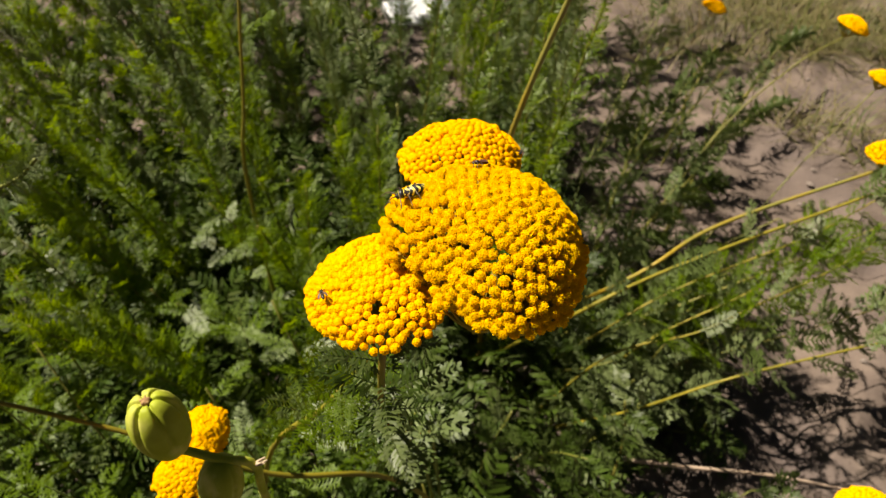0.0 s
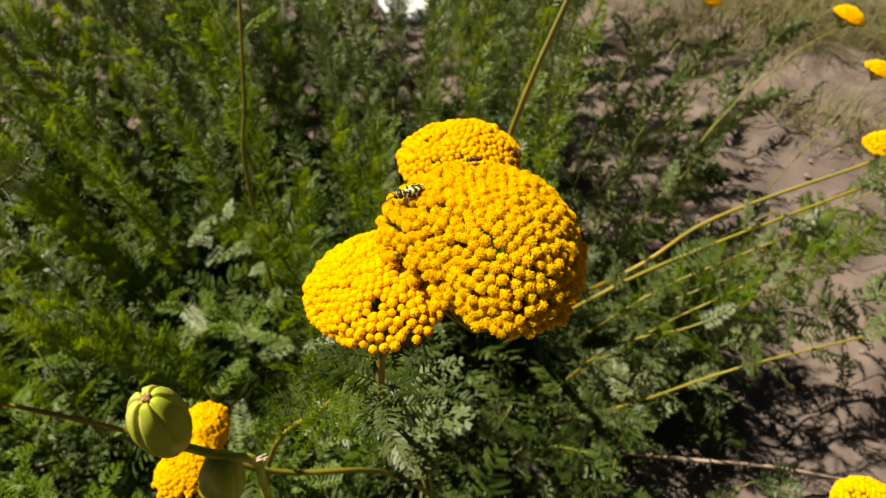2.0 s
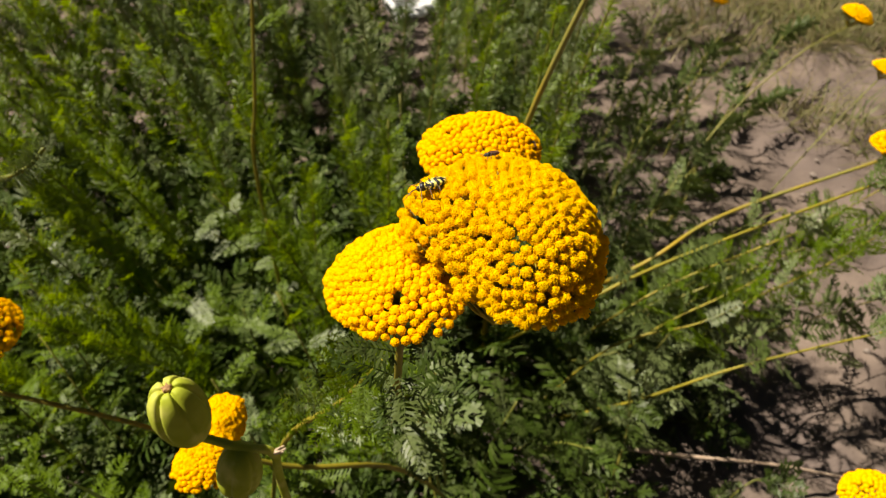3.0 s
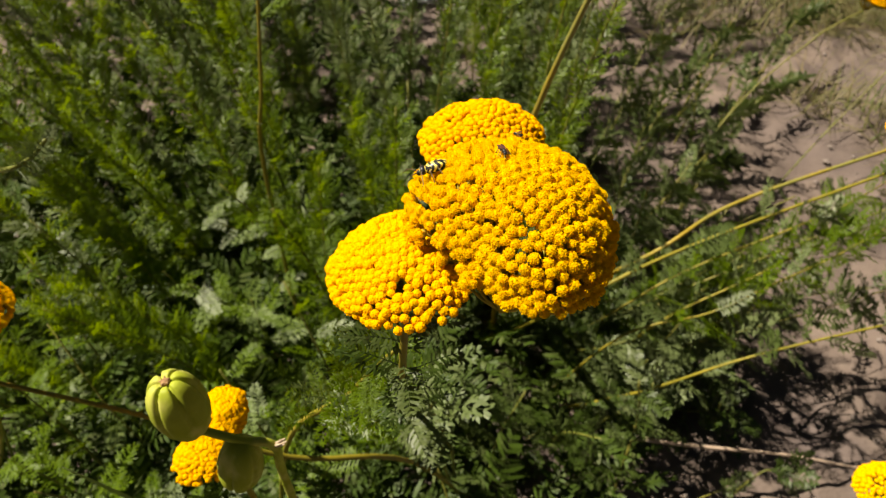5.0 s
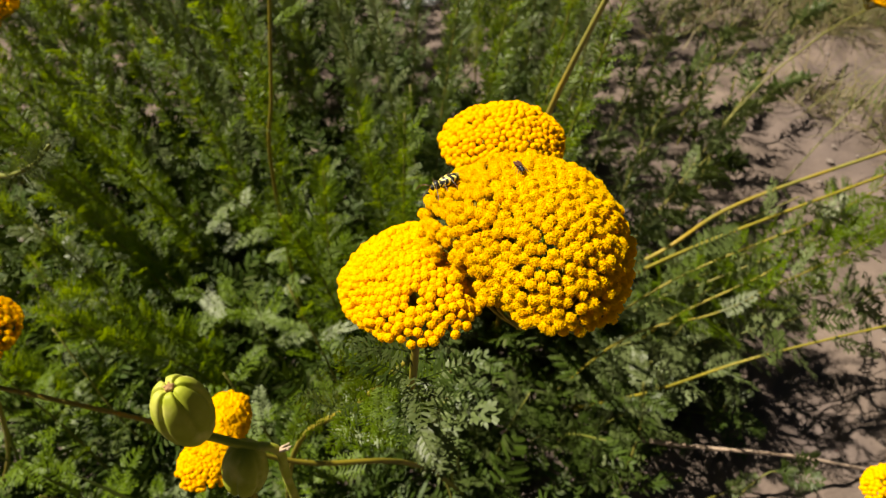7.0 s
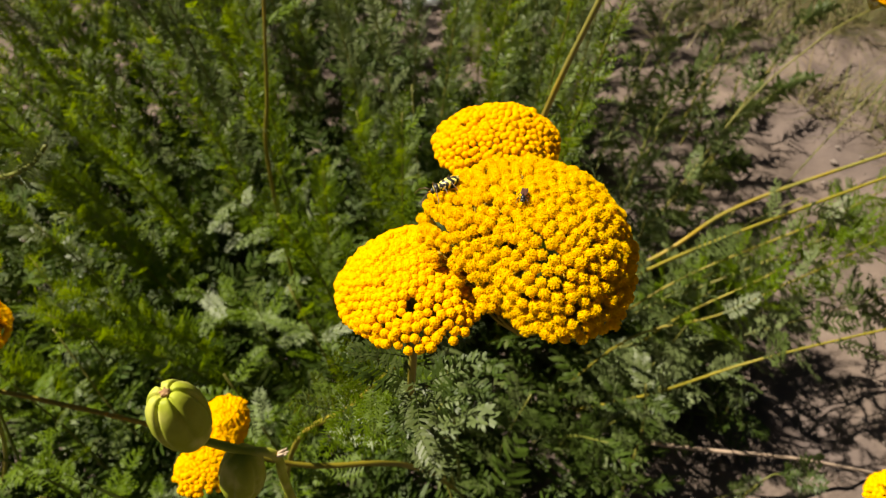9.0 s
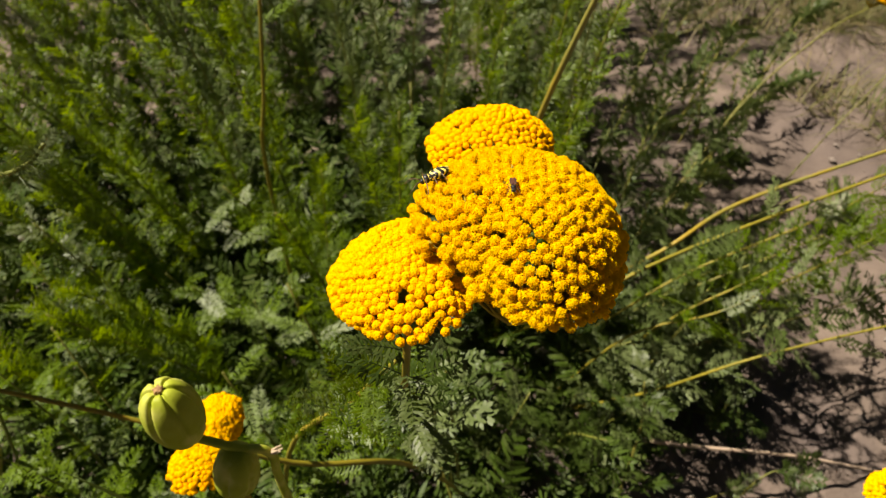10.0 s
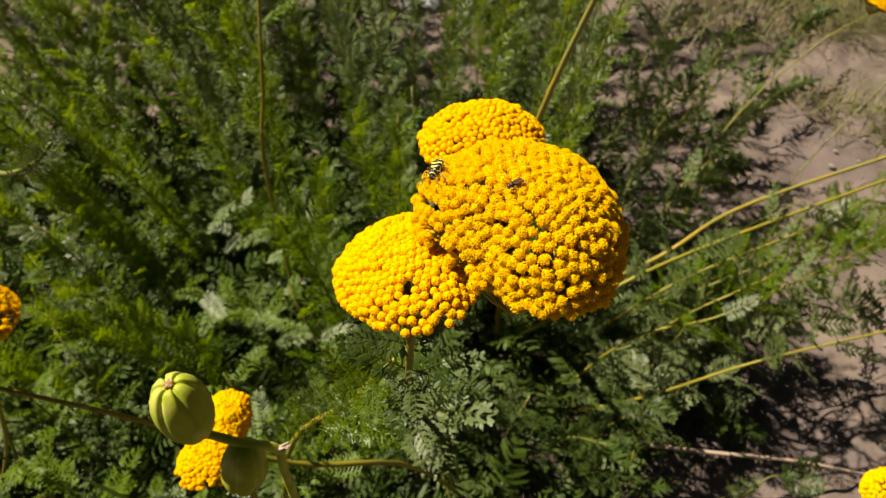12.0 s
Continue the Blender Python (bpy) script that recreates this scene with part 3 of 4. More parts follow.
def spread_florets(seed, count, shape, high, notch, holes):
    """Evenly crowded places on the head's top, pushed apart until they stand side by side."""
    rs = np.random.RandomState(seed)
    k = np.arange(count)
    a, r = k * 2.399963, np.sqrt((k + 0.5) / count)
    x, y = rim(shape, a) * r * np.cos(a), rim(shape, a) * r * np.sin(a)
    x, y = x + rs.uniform(-0.0008, 0.0008, count), y + rs.uniform(-0.0008, 0.0008, count)
    wide = 2.7 * shape[0] / math.sqrt(count)
    for _ in range(70):
        p = np.c_[x, y, dome_height(shape, high, x, y)]
        gap = p[:, None, :] - p[None, :, :]
        far = np.sqrt((gap ** 2).sum(2)) + 1e-9
        push = np.clip(wide - far, 0, None) / far
        np.fill_diagonal(push, 0)
        move = (gap * push[:, :, None]).sum(1) * 0.16
        x, y = x + move[:, 0], y + move[:, 1]
        f = np.maximum(1.0, np.hypot(x, y) / rim(shape, np.arctan2(y, x)))
        x, y = x / f, y / f
    x, y = x + rs.uniform(-0.12, 0.12, count) * wide, y + rs.uniform(-0.12, 0.12, count) * wide
    out = []
    for px, py in zip(x.tolist(), y.tolist()):
        if notch and inside(notch, px, py) or any((px - hx) ** 2 + (py - hy) ** 2 < hr * hr for hx, hy, hr in holes):
            continue
        e = 0.0004
        p = Vector((px, py, float(dome_height(shape, high, px, py))))
        sx = (dome_height(shape, high, px + e, py) - dome_height(shape, high, px - e, py)) / (2 * e)
        sy = (dome_height(shape, high, px, py + e) - dome_height(shape, high, px, py - e)) / (2 * e)
        edge = max(0.0, math.hypot(px, py) / float(rim(shape, math.atan2(py, px))) - 0.9)
        n = Vector((-0.85 * sx, -0.85 * sy, 1)).normalized()
        n = (n + Vector((px, py, 0)).normalized() * 5 * edge).normalized()
        out.append((p, n))
    for (x0, y0), (x1, y1) in zip(notch, notch[1:]):
        steps = max(1, round(math.hypot(x1 - x0, y1 - y0) / 0.0031))
        for k in range(steps):
            px, py = x0 + (x1 - x0) * k / steps, y0 + (y1 - y0) * k / steps
            if math.hypot(px, py) > 0.97 * float(rim(shape, math.atan2(py, px))):
                continue
            top = float(dome_height(shape, high, px, py))
            for drop in (0.0028, 0.0056, 0.0084):
                if top - drop > -0.004:
                    lean = Vector((-0.75, -0.5, 0.6))
                    out.append((Vector((px + rs.uniform(-0.0005, 0.0005), py + rs.uniform(-0.0005, 0.0005), top - drop)), lean.normalized()))
    return out


def flower(center, base, shape, high, florets, seed, count, tilt=(0, 0), notch=(), holes=(), patch=(), size=1.0,
           stem=None, thick=0.0022, leaves=0, leaf_from=0.3, label="flat-topped golden yarrow flower head on a stem", mat=STEM, rough=0.0004,
           joined=False):
    """A flowering stem: the stem from its base, a branched head, and the many small flowers on it."""
    rng = random.Random(seed)
    base, center = Vector(base), Vector(center)
    radius = shape[0]
    thing = new("yarrow_flower")
    thing.matrix_basis = Matrix.Translation(base)
    tagged(thing, label, "flower", "yarrow flowers")
    lean = Matrix.Rotation(radians(tilt[0]), 3, "X") @ Matrix.Rotation(radians(tilt[1]), 3, "Y")
    middle = center - base
    origin = Vector((0, 0, -radius * 0.85))
    node = middle + lean @ origin
    points = [Vector((0, 0, 0))] + [Vector(p) - base for p in (stem or ())] + [node]
    if len(points) == 2:
        points.insert(1, points[0].lerp(points[1], 0.5) + Vector((rng.uniform(-0.015, 0.015), rng.uniform(-0.015, 0.015), 0)))
    line = curve_points(points, 8)
    bm = bmesh.new()
    tube(bm, line, lambda t: thick * (1.1 - 0.25 * t), 8)
    part("stem", bm, mat, thing)
    taken = spread_florets(seed, count, shape, high, list(notch), holes)
    taken = [(p + n * (0.0009 * noise.noise(p * 160 + Vector((seed, 0, 0)))), n) for p, n in taken]
    taken += [(Vector(p), Vector((p[0], p[1], radius)).normalized()) for p in patch]
    bm = bmesh.new()
    boughs = [(rng.uniform(0.35, 0.6) * radius, 6.2832 * k / 7 + rng.uniform(-0.3, 0.3)) for k in range(7)]
    forks = [origin * 0.45 + Vector((r * math.cos(a), r * math.sin(a), rng.uniform(-0.002, 0.003))) for r, a in boughs]
    for fork in forks:
        tube(bm, [lean @ origin, lean @ (origin.lerp(fork, 0.55) - Vector((0, 0, 0.001))), lean @ fork], lambda t: 0.0013 - 0.0004 * t, 5)
    for p, n in taken:
        end = p - n * 0.0026 * size
        fork = min(forks, key=lambda q: (q - end).length)
        bend = fork.lerp(end, 0.55) - Vector((0, 0, 0.0012))
        tube(bm, [lean @ fork, lean @ bend, lean @ end], lambda t: 0.0007 - 0.0002 * t, 3)
    head = part("flower_head", bm, BRANCH, thing, m=Matrix.Translation(middle))
    heap = bmesh.new()
    for p, n in taken:
        n = (n + Vector((rng.uniform(-0.16, 0.16), rng.uniform(-0.16, 0.16), 0))).normalized()
        p = p + n * rng.uniform(-rough, rough)
        m, data = facing(lean @ p, lean @ n, rng.uniform(0, 6.3), size * rng.uniform(0.82, 1.13)), rng.choice(florets)
        if joined:
            first = len(heap.verts)
            heap.from_mesh(data)
            heap.verts.ensure_lookup_table()
            for v in heap.verts[first:]:
                v.co = m @ v.co
        else:
            place("floret", data, head, m)
    if joined:
        tagged(place("floret_mass", mesh_of("floret_mass", heap, BUD_YELLOW, CUP), head, Matrix.Identity(4)), kind="stuff")
    else:
        heap.free()
    if leaves:
        dress(thing, line, rng, leaves, leaf_from, 0.05, 0.022, GREY_LEAVES, (45, 80))
    return thing


def rounded(r):
    return (r, 0.01 * r, -0.02 * r, 0.03 * r, 0.02 * r, -0.02 * r, 0.02 * r)


MAIN_SHAPE = (0.0296, 0.0004, 0.0069, -0.002, -0.0039, -0.001, 0.0012)
MAIN_NOTCH = ((-0.036, 0.001), (-0.0272, -0.0018), (-0.0212, -0.0066), (-0.0164, -0.0105), (-0.0118, -0.0125), (-0.0085, -0.0165),
              (-0.0078, -0.026), (-0.012, -0.04), (-0.04, -0.04))
MAIN_CENTER, SIDE_CENTER, BACK_CENTER = (0.0134, -0.0031, 0.6532), (-0.0212, -0.0006, 0.6403), (0.0065, 0.0661, 0.637)
SIDE_SHAPE, BACK_SHAPE = (0.0204, 0.0, -0.0042, -0.002, -0.0019, -0.0016, -0.0009), rounded(0.0217)
MAIN_BASE, SIDE_BASE, BACK_BASE = (0.08, 0.5, 0), (0.0, 0.25, 0), (0.02, 0.62, 0)
main_flower = flower(MAIN_CENTER, MAIN_BASE, MAIN_SHAPE, 0.0213, OPEN, 1, 430, notch=MAIN_NOTCH,
                     holes=((-0.0054, -0.0154, 0.0013), (-0.0076, -0.009, 0.001), (0.0055, -0.0167, 0.001), (-0.0235, -0.0028, 0.0016)),
                     patch=((-0.0154, -0.0128, 0.001), (-0.0128, -0.0125, 0.0015), (-0.0102, -0.0122, 0.001), (-0.008, -0.0131, 0.0015), (-0.0142, -0.015, 0.0005),
                            (-0.0113, -0.0148, 0.0008), (-0.0087, -0.0157, 0.0005), (-0.0128, -0.0171, -0.0002), (-0.0152, -0.0174, 0.0003)),
                     size=0.76, stem=((0.04, 0.2, 0.43),), label="large golden yarrow flower head in full bloom on a stem")
side_flower = flower(SIDE_CENTER, SIDE_BASE, SIDE_SHAPE, 0.0103, BUDS, 2, 385, tilt=(0, -7),
                     holes=((0.0038, -0.0165, 0.0014), (0.0068, -0.0142, 0.001)), size=0.73,
                     stem=((-0.02, 0.15, 0.3), (-0.03, 0.05, 0.48), (-0.0225, -0.001, 0.585)), thick=0.0016, leaves=14, leaf_from=0.5,
                     label="smaller golden yarrow flower head with tight buds on a stem")
back_flower = flower(BACK_CENTER, BACK_BASE, BACK_SHAPE, 0.0112, BUDS, 3, 370, size=0.67,
                     stem=((0.01, 0.27, 0.42),), label="golden yarrow flower head standing behind the large one")
low_flower = flower((-0.1255, 0.0334, 0.474), (-0.115, 0.1, 0), (0.0186, -0.0008, -0.0016, -0.0085, 0.0022, 0.0015, -0.001), 0.0118, BUDS, 4, 500, size=0.82,
                    label="golden yarrow flower head shaded by a green seed pod")
corner_flower = flower((0.305, 0.073, 0.3106), (0.31, 0.1, 0), rounded(0.022), 0.0123, BUDS, 5, 190, size=0.9, label="golden yarrow flower head low over the soil")
edge_flower = flower((-0.237, 0.057, 0.535), (-0.55, 0.2, 0), rounded(0.023), 0.0137, OPEN, 6, 220, thick=0.0017, size=0.82,
                     label="golden yarrow flower head swaying on a tall stem")
high_flower = flower((-0.302, 0.277, 0.586), (-0.75, 0.55, 0), rounded(0.021), 0.0125, OPEN, 7, 190, thick=0.0016, size=0.8,
                     label="golden yarrow flower head on a tall swaying stem")
flower((0.531, 0.696, 0.368), (0.2, 0.5, 0), rounded(0.02), 0.0098, FAR_BUDS, 8, 150, tilt=(0, 20), stem=((0.36, 0.626, 0.227), (0.461, 0.675, 0.319)), thick=0.0012, mat=SHOOT_STEM,
       joined=True, label="small golden yarrow flower head on a leaning stem")
flower((0.482, 0.457, 0.341), (0.04, 0.46, 0), rounded(0.022), 0.0123, FAR_BUDS, 9, 170, stem=((0.19, 0.3532, 0.2517), (0.2922, 0.3957, 0.2942)), mat=OCHRE_STEM,
       joined=True, label="golden yarrow flower head at the end of a leaning ochre stem")
flower((0.6, 1.319, 0.092), (0.5, 1.25, 0), rounded(0.026), 0.0127, FAR_BUDS, 10, 170, tilt=(0, 15), thick=0.0012, mat=SHOOT_STEM, joined=True,
       label="golden yarrow flower head far off over dry grass")
flower((0.697, 0.823, 0.212), (0.5, 0.7, 0), rounded(0.022), 0.0108, FAR_BUDS, 12, 150, tilt=(0, 15), thick=0.0012, mat=SHOOT_STEM, joined=True,
       label="golden yarrow flower head far off near bare soil")


def build_bare_stems():
    rng = random.Random(77)
    rows = [([(0.05, 0.42, 0), (0.042, 0.344, 0.327), (0.053, 0.287, 0.497), (0.092, 0.26, 0.66)], OCHRE_STEM, 3, 0.0031, 0.8),
            ([(-0.2, 0.4, 0), (-0.189, 0.375, 0.359), (-0.172, 0.369, 0.466), (-0.155, 0.39, 0.6)], STEM, 3, 0.0025, 1.0),
            ([(0.02, 0.2, 0), (-0.034, 0.091, 0.329), (-0.104, 0.056, 0.407), (-0.176, 0.052, 0.464), (-0.26, 0.05, 0.511)], STEM, 2, 0.0022, 0.3)]
    for points, mat, count, thick, share in rows:
        thing = shoot(points, rng, count, thick, 0.3, 0.05, 0.03, LEAVES, mat, label="long nearly bare yarrow stem", group="bare yarrow stems")
        SWAYING.append((thing, share))


build_bare_stems()


# ---------------------------------------------------------------- seed pods
def blob(bm, m, rx, ry, rz, index=0, u=10, v=7):
    made = bmesh.ops.create_uvsphere(bm, u_segments=u, v_segments=v, radius=1)
    for vert in made["verts"]:
        vert.co = m @ Vector((vert.co.x * rx, vert.co.y * ry, vert.co.z * rz))
    for face in {f for vert in made["verts"] for f in vert.link_faces}:
        face.material_index = index


def pod_body(parent, m, length, width, name, label):
    bm = bmesh.new()
    outline = [(0.1, 0.0), (0.36, 0.015), (0.62, 0.08), (0.83, 0.2), (0.95, 0.36), (1.0, 0.54), (0.94, 0.7), (0.82, 0.83), (0.67, 0.92), (0.51, 0.975),
               (0.37, 0.995), (0.25, 0.985), (0.12, 0.95)]
    rings = []
    for r, z in outline:
        ring = []
        for k in range(132):
            a = 2 * math.pi * k / 132
            seam = abs(math.cos(3 * a))
            swell = 1 + 0.03 * z - (0.02 + 0.13 * z) * seam ** 18 - 0.02 * (1 - abs(math.cos(3 * a + 1.5708))) + 0.015 * math.cos(2 * a + 1)
            dip = 0.04 * z * z * seam ** 10
            ring.append(bm.verts.new((r * swell * width / 2 * math.cos(a), r * swell * width / 2 * math.sin(a), (z - dip) * length)))
        rings.append(ring)
    for low, high in zip(rings, rings[1:]):
        for k in range(132):
            bm.faces.new((low[k], low[(k + 1) % 132], high[(k + 1) % 132], high[k]))
    bm.faces.new(rings[0][::-1])
    bm.faces.new(rings[-1])
    body = part(name, bm, POD, parent, label, m)
    bm = bmesh.new()
    rng = random.Random(3)
    blob(bm, pose(0, 0, 0.0006), 0.0017, 0.0017, 0.0012, u=9, v=6)
    for k in range(5):
        a = 1.2566 * k
        tube(bm, [(0, 0, 0.0008), (0.0013 * math.cos(a), 0.0013 * math.sin(a), 0.0013), (0.0019 * math.cos(a), 0.0019 * math.sin(a), 0.0008 + rng.uniform(0, 0.0005))],
             lambda t: 0.0006 - 0.0003 * t, 5)
    part("stigma", bm, POD_TIP, body, "dried brown stigma", Matrix.Translation((0, 0, length * 0.95)) @ Matrix.Scale(1.15, 4))
    return body


POD_BASE = (-0.08, 0.03, 0)


def build_pods():
    base = Vector(POD_BASE)
    thing = new("seed_pod_plant")
    thing.matrix_basis = Matrix.Translation(base)
    tagged(thing, "green ribbed seed pods on a bent stem above foliage", "plant")
    line = curve_points([Vector(p) - base for p in ((-0.08, 0.03, 0), (-0.085, 0.012, 0.3), (-0.083, 0.003, 0.482), (-0.081, 0.001, 0.522),
                                                    (-0.093, -0.001, 0.531), (-0.1045, 0.0, 0.5355), (-0.1105, 0.0, 0.5385))], 8)
    bm = bmesh.new()
    tube(bm, line, lambda t: 0.0022 - 0.0004 * t, 8)
    part("stem", bm, POD, thing)
    foot, tip = Vector((-0.1112, 0.0, 0.5372)) - base, Vector((-0.1137, 0.0017, 0.572)) - base
    m = facing(foot, tip - foot, 0.3)
    pod_body(thing, m, (tip - foot).length, 0.0224, "pod", "plump pale green ribbed pod")
    foot = Vector((-0.0925, -0.001, 0.531)) - base
    pod_body(thing, facing(foot, (-0.22, -0.25, -1)), 0.028, 0.0195, "pod", "second green pod in shade")
    bm = bmesh.new()
    for k in range(5):
        a = 1.3 * k
        tube(bm, [(0, 0, 0), (0.002 + 0.001 * math.cos(a), 0.001 * math.sin(a), 0.002), (0.0045 + 0.0012 * math.cos(a), 0.0015 * math.sin(a), 0.004)],
             lambda t: 0.0009 - 0.0005 * t, 5)
    part("dry_remnant", bm, DRY, thing, "dried petal remnant", Matrix.Translation(Vector((-0.0805, 0.0005, 0.5235)) - base))
    return thing


pod_plant = build_pods()


# ---------------------------------------------------------------- insects
def legs(thing, reach, high, mat, spots, thick):
    for y, fore in spots:
        for side in (-1, 1):
            bm = bmesh.new()
            tube(bm, [(0, 0, 0), (side * reach * 0.5, fore * 0.4, high * 0.55), (side * reach, fore * 0.9, -high), (side * reach * 1.15, fore * 1.3, -high * 1.05)],
                 lambda t: thick * (1 - 0.5 * t), 5)
            part("leg", bm, mat, thing, m=Matrix.Translation((side * 0.0004, y, high)))


def build_beetle():
    """Black and yellow banded longhorn beetle; y ahead, feet at z 0."""
    thing = tagged(new("longhorn_beetle"), "slender black and yellow banded longhorn beetle on a flower head", "beetle")
    h = 0.0022
    bm = bmesh.new()
    blob(bm, pose(0, -0.0014, h + 0.0003), 0.0018, 0.0042, 0.0015, u=14, v=12)
    body = part("wing_case", bm, BLACK, thing)
    for y, w in ((0.0021, 0.00028), (0.0007, 0.0004), (-0.0012, 0.00045), (-0.0033, 0.0004), (-0.0049, 0.0003)):
        bm = bmesh.new()
        k0, k1 = y - w, y + w
        ring = []
        for n in range(5):
            yy = k0 + (k1 - k0) * n / 4
            s = math.sqrt(max(0.01, 1 - ((yy + 0.0014) / 0.0042) ** 2))
            ring.append([bm.verts.new((1.04 * 0.0018 * s * math.sin(a), yy + 0.0006 * math.cos(3 * a), h + 0.0003 + 1.05 * 0.0015 * s * math.cos(a)))
                         for a in (radians(-140 + 28 * k) for k in range(11))])
        for p, q in zip(ring, ring[1:]):
            for k in range(10):
                bm.faces.new((p[k], p[k + 1], q[k + 1], q[k]))
        part("yellow_band", bm, INSECT_YELLOW, body)
    bm = bmesh.new()
    blob(bm, pose(0, 0.0033, h + 0.0002), 0.0016, 0.0015, 0.0014, u=12, v=9)
    shield = part("pronotum", bm, BLACK, thing, "black thorax shield with yellow rims")
    for y, r in ((0.0042, 0.00128), (0.0023, 0.00125)):
        bm = bmesh.new()
        blob(bm, pose(0, y, h + 0.0002), r, 0.0003, r * 0.9, u=12, v=7)
        part("yellow_rim", bm, INSECT_YELLOW, shield)
    bm = bmesh.new()
    blob(bm, pose(0, 0.0049, h - 0.0002), 0.0009, 0.0009, 0.0009)
    part("head", bm, BLACK, thing)
    bm = bmesh.new()
    blob(bm, pose(0, -0.001, h - 0.0006), 0.0015, 0.0038, 0.001)
    part("underside", bm, BLACK, thing)
    for side in (-1, 1):
        bm = bmesh.new()
        tube(bm, [(0, 0, 0), (side * 0.0012, 0.0016, 0.0006), (side * 0.0024, 0.0034, 0.0002), (side * 0.003, 0.0056, -0.0008)], lambda t: 0.0002 - 0.0001 * t, 5)
        part("antenna", bm, LEG, thing, m=Matrix.Translation((side * 0.0005, 0.0054, h + 0.0002)))
    legs(thing, 0.0036, h, LEG, ((0.003, 0.0016), (0.0008, -0.0004), (-0.001, -0.003)), 0.0002)
    for piece in thing.children:
        piece.matrix_basis = Matrix.Diagonal((0.98, 0.8, 0.95, 1)) @ piece.matrix_basis
    return thing


def build_bee(name, label, size, wings, tail=BLACK):
    """A small dark fly-like insect; y ahead, feet at z 0."""
    thing = tagged(new(name), label, "insect")
    h = 0.0011 * size
    bm = bmesh.new()
    blob(bm, pose(0, -0.0016 * size, h), 0.0008 * size, 0.0019 * size, 0.0007 * size)
    part("abdomen", bm, tail, thing)
    bm = bmesh.new()
    blob(bm, pose(0, 0.0007 * size, h + 0.0001 * size), 0.0008 * size, 0.001 * size, 0.0008 * size)
    part("thorax", bm, BLACK, thing)
    bm = bmesh.new()
    blob(bm, pose(0, 0.0019 * size, h), 0.0008 * size, 0.0005 * size, 0.0006 * size)
    part("head", bm, BLACK, thing)
    for side in (-1, 1):
        bm = bmesh.new()
        outline = [(0, 0), (0.0005, -0.0008), (0.0009, -0.0022), (0.0008, -0.0034), (0.0004, -0.0038), (0, -0.003), (-0.0002, -0.0012)]
        low = [bm.verts.new((side * x * size, y * size, 0)) for x, y in outline]
        high = [bm.verts.new((side * x * size, y * size, 0.00006)) for x, y in outline]
        bm.faces.new(low[::-1])
        bm.faces.new(high)
        for k in range(len(low)):
            bm.faces.new((low[k], low[(k + 1) % len(low)], high[(k + 1) % len(low)], high[k]))
        part("wing", bm, WING, thing, m=pose(side * 0.0004 * size, 0.0006 * size, h + 0.0008 * size, 4, 0, side * wings), soft=False)
        bm = bmesh.new()
        tube(bm, [(0, 0, 0), (side * 0.0004 * size, 0.0006 * size, 0.0004 * size), (side * 0.0006 * size, 0.0013 * size, 0.0002 * size)], 0.00008 * size, 4)
        part("antenna", bm, LEG, thing, m=Matrix.Translation((side * 0.0002 * size, 0.0022 * size, h)))
    legs(thing, 0.0014 * size, h, LEG, ((0.0012 * size, 0.0008 * size), (0.0004 * size, 0), (-0.0004 * size, -0.0012 * size)), 0.00014 * size)
    return thing


beetle = build_beetle()
bee = build_bee("small_bee", "small dark slender bee crawling on a flower head", 0.86, -5, BROWN)
back_fly = build_bee("small_fly", "tiny grey-green fly at the rim of a yellow flower head", 0.6, 25)
fly = build_bee("small_fly", "tiny dark fly resting on yellow flower buds", 0.65, 20)


# ---------------------------------------------------------------- soil things
def build_stick():
    bm = bmesh.new()
    end = soil_height(0.5, 0.24) + 0.002
    line = curve_points([(0.2, 0.2355, 0.091), (0.276, 0.232, 0.078), (0.38, 0.235, 0.052), (0.5, 0.24, end)], 8)
    tube(bm, line, lambda t: 0.0026 - 0.001 * t, 7)
    ob = new("dry_stalk", smooth(mesh_of("dry_stalk", bm, DRY)))
    return tagged(ob, "pale dry plant stalk leaning from the foliage onto soil", "stalk")


def build_white_thing():
    """A crumpled piece of white plastic sheet, lying behind the plants."""
    rng = random.Random(9)
    bm = bmesh.new()
    n = 14
    grid = []
    for j in range(n + 1):
        row = []
        for i in range(n + 1):
            x, y = 0.2 * (i / n - 0.5), 0.16 * (j / n - 0.5)
            z = 0.03 + 0.03 * noise.noise(Vector((x * 14, y * 14, 3))) + 0.014 * noise.noise(Vector((x * 40, y * 40, 8)))
            row.append(bm.verts.new((x * rng.uniform(0.96, 1.04), y, max(0.002, z - 0.9 * max(0, abs(x) - 0.08) - 0.9 * max(0, abs(y) - 0.06)))))
        grid.append(row)
    for j in range(n):
        for i in range(n):
            bm.faces.new((grid[j][i], grid[j][i + 1], grid[j + 1][i + 1], grid[j + 1][i]))
    bmesh.ops.solidify(bm, geom=bm.faces[:], thickness=0.0015)
    ob = new("plastic_sheet", smooth(mesh_of("plastic_sheet", bm, PLASTIC)))
    ob.matrix_basis = pose(-0.05, 1.5, soil_height(-0.05, 1.5) + 0.005, 0, 0, 20)
    return tagged(ob, "crumpled piece of white plastic sheet on the soil", "plastic sheet")


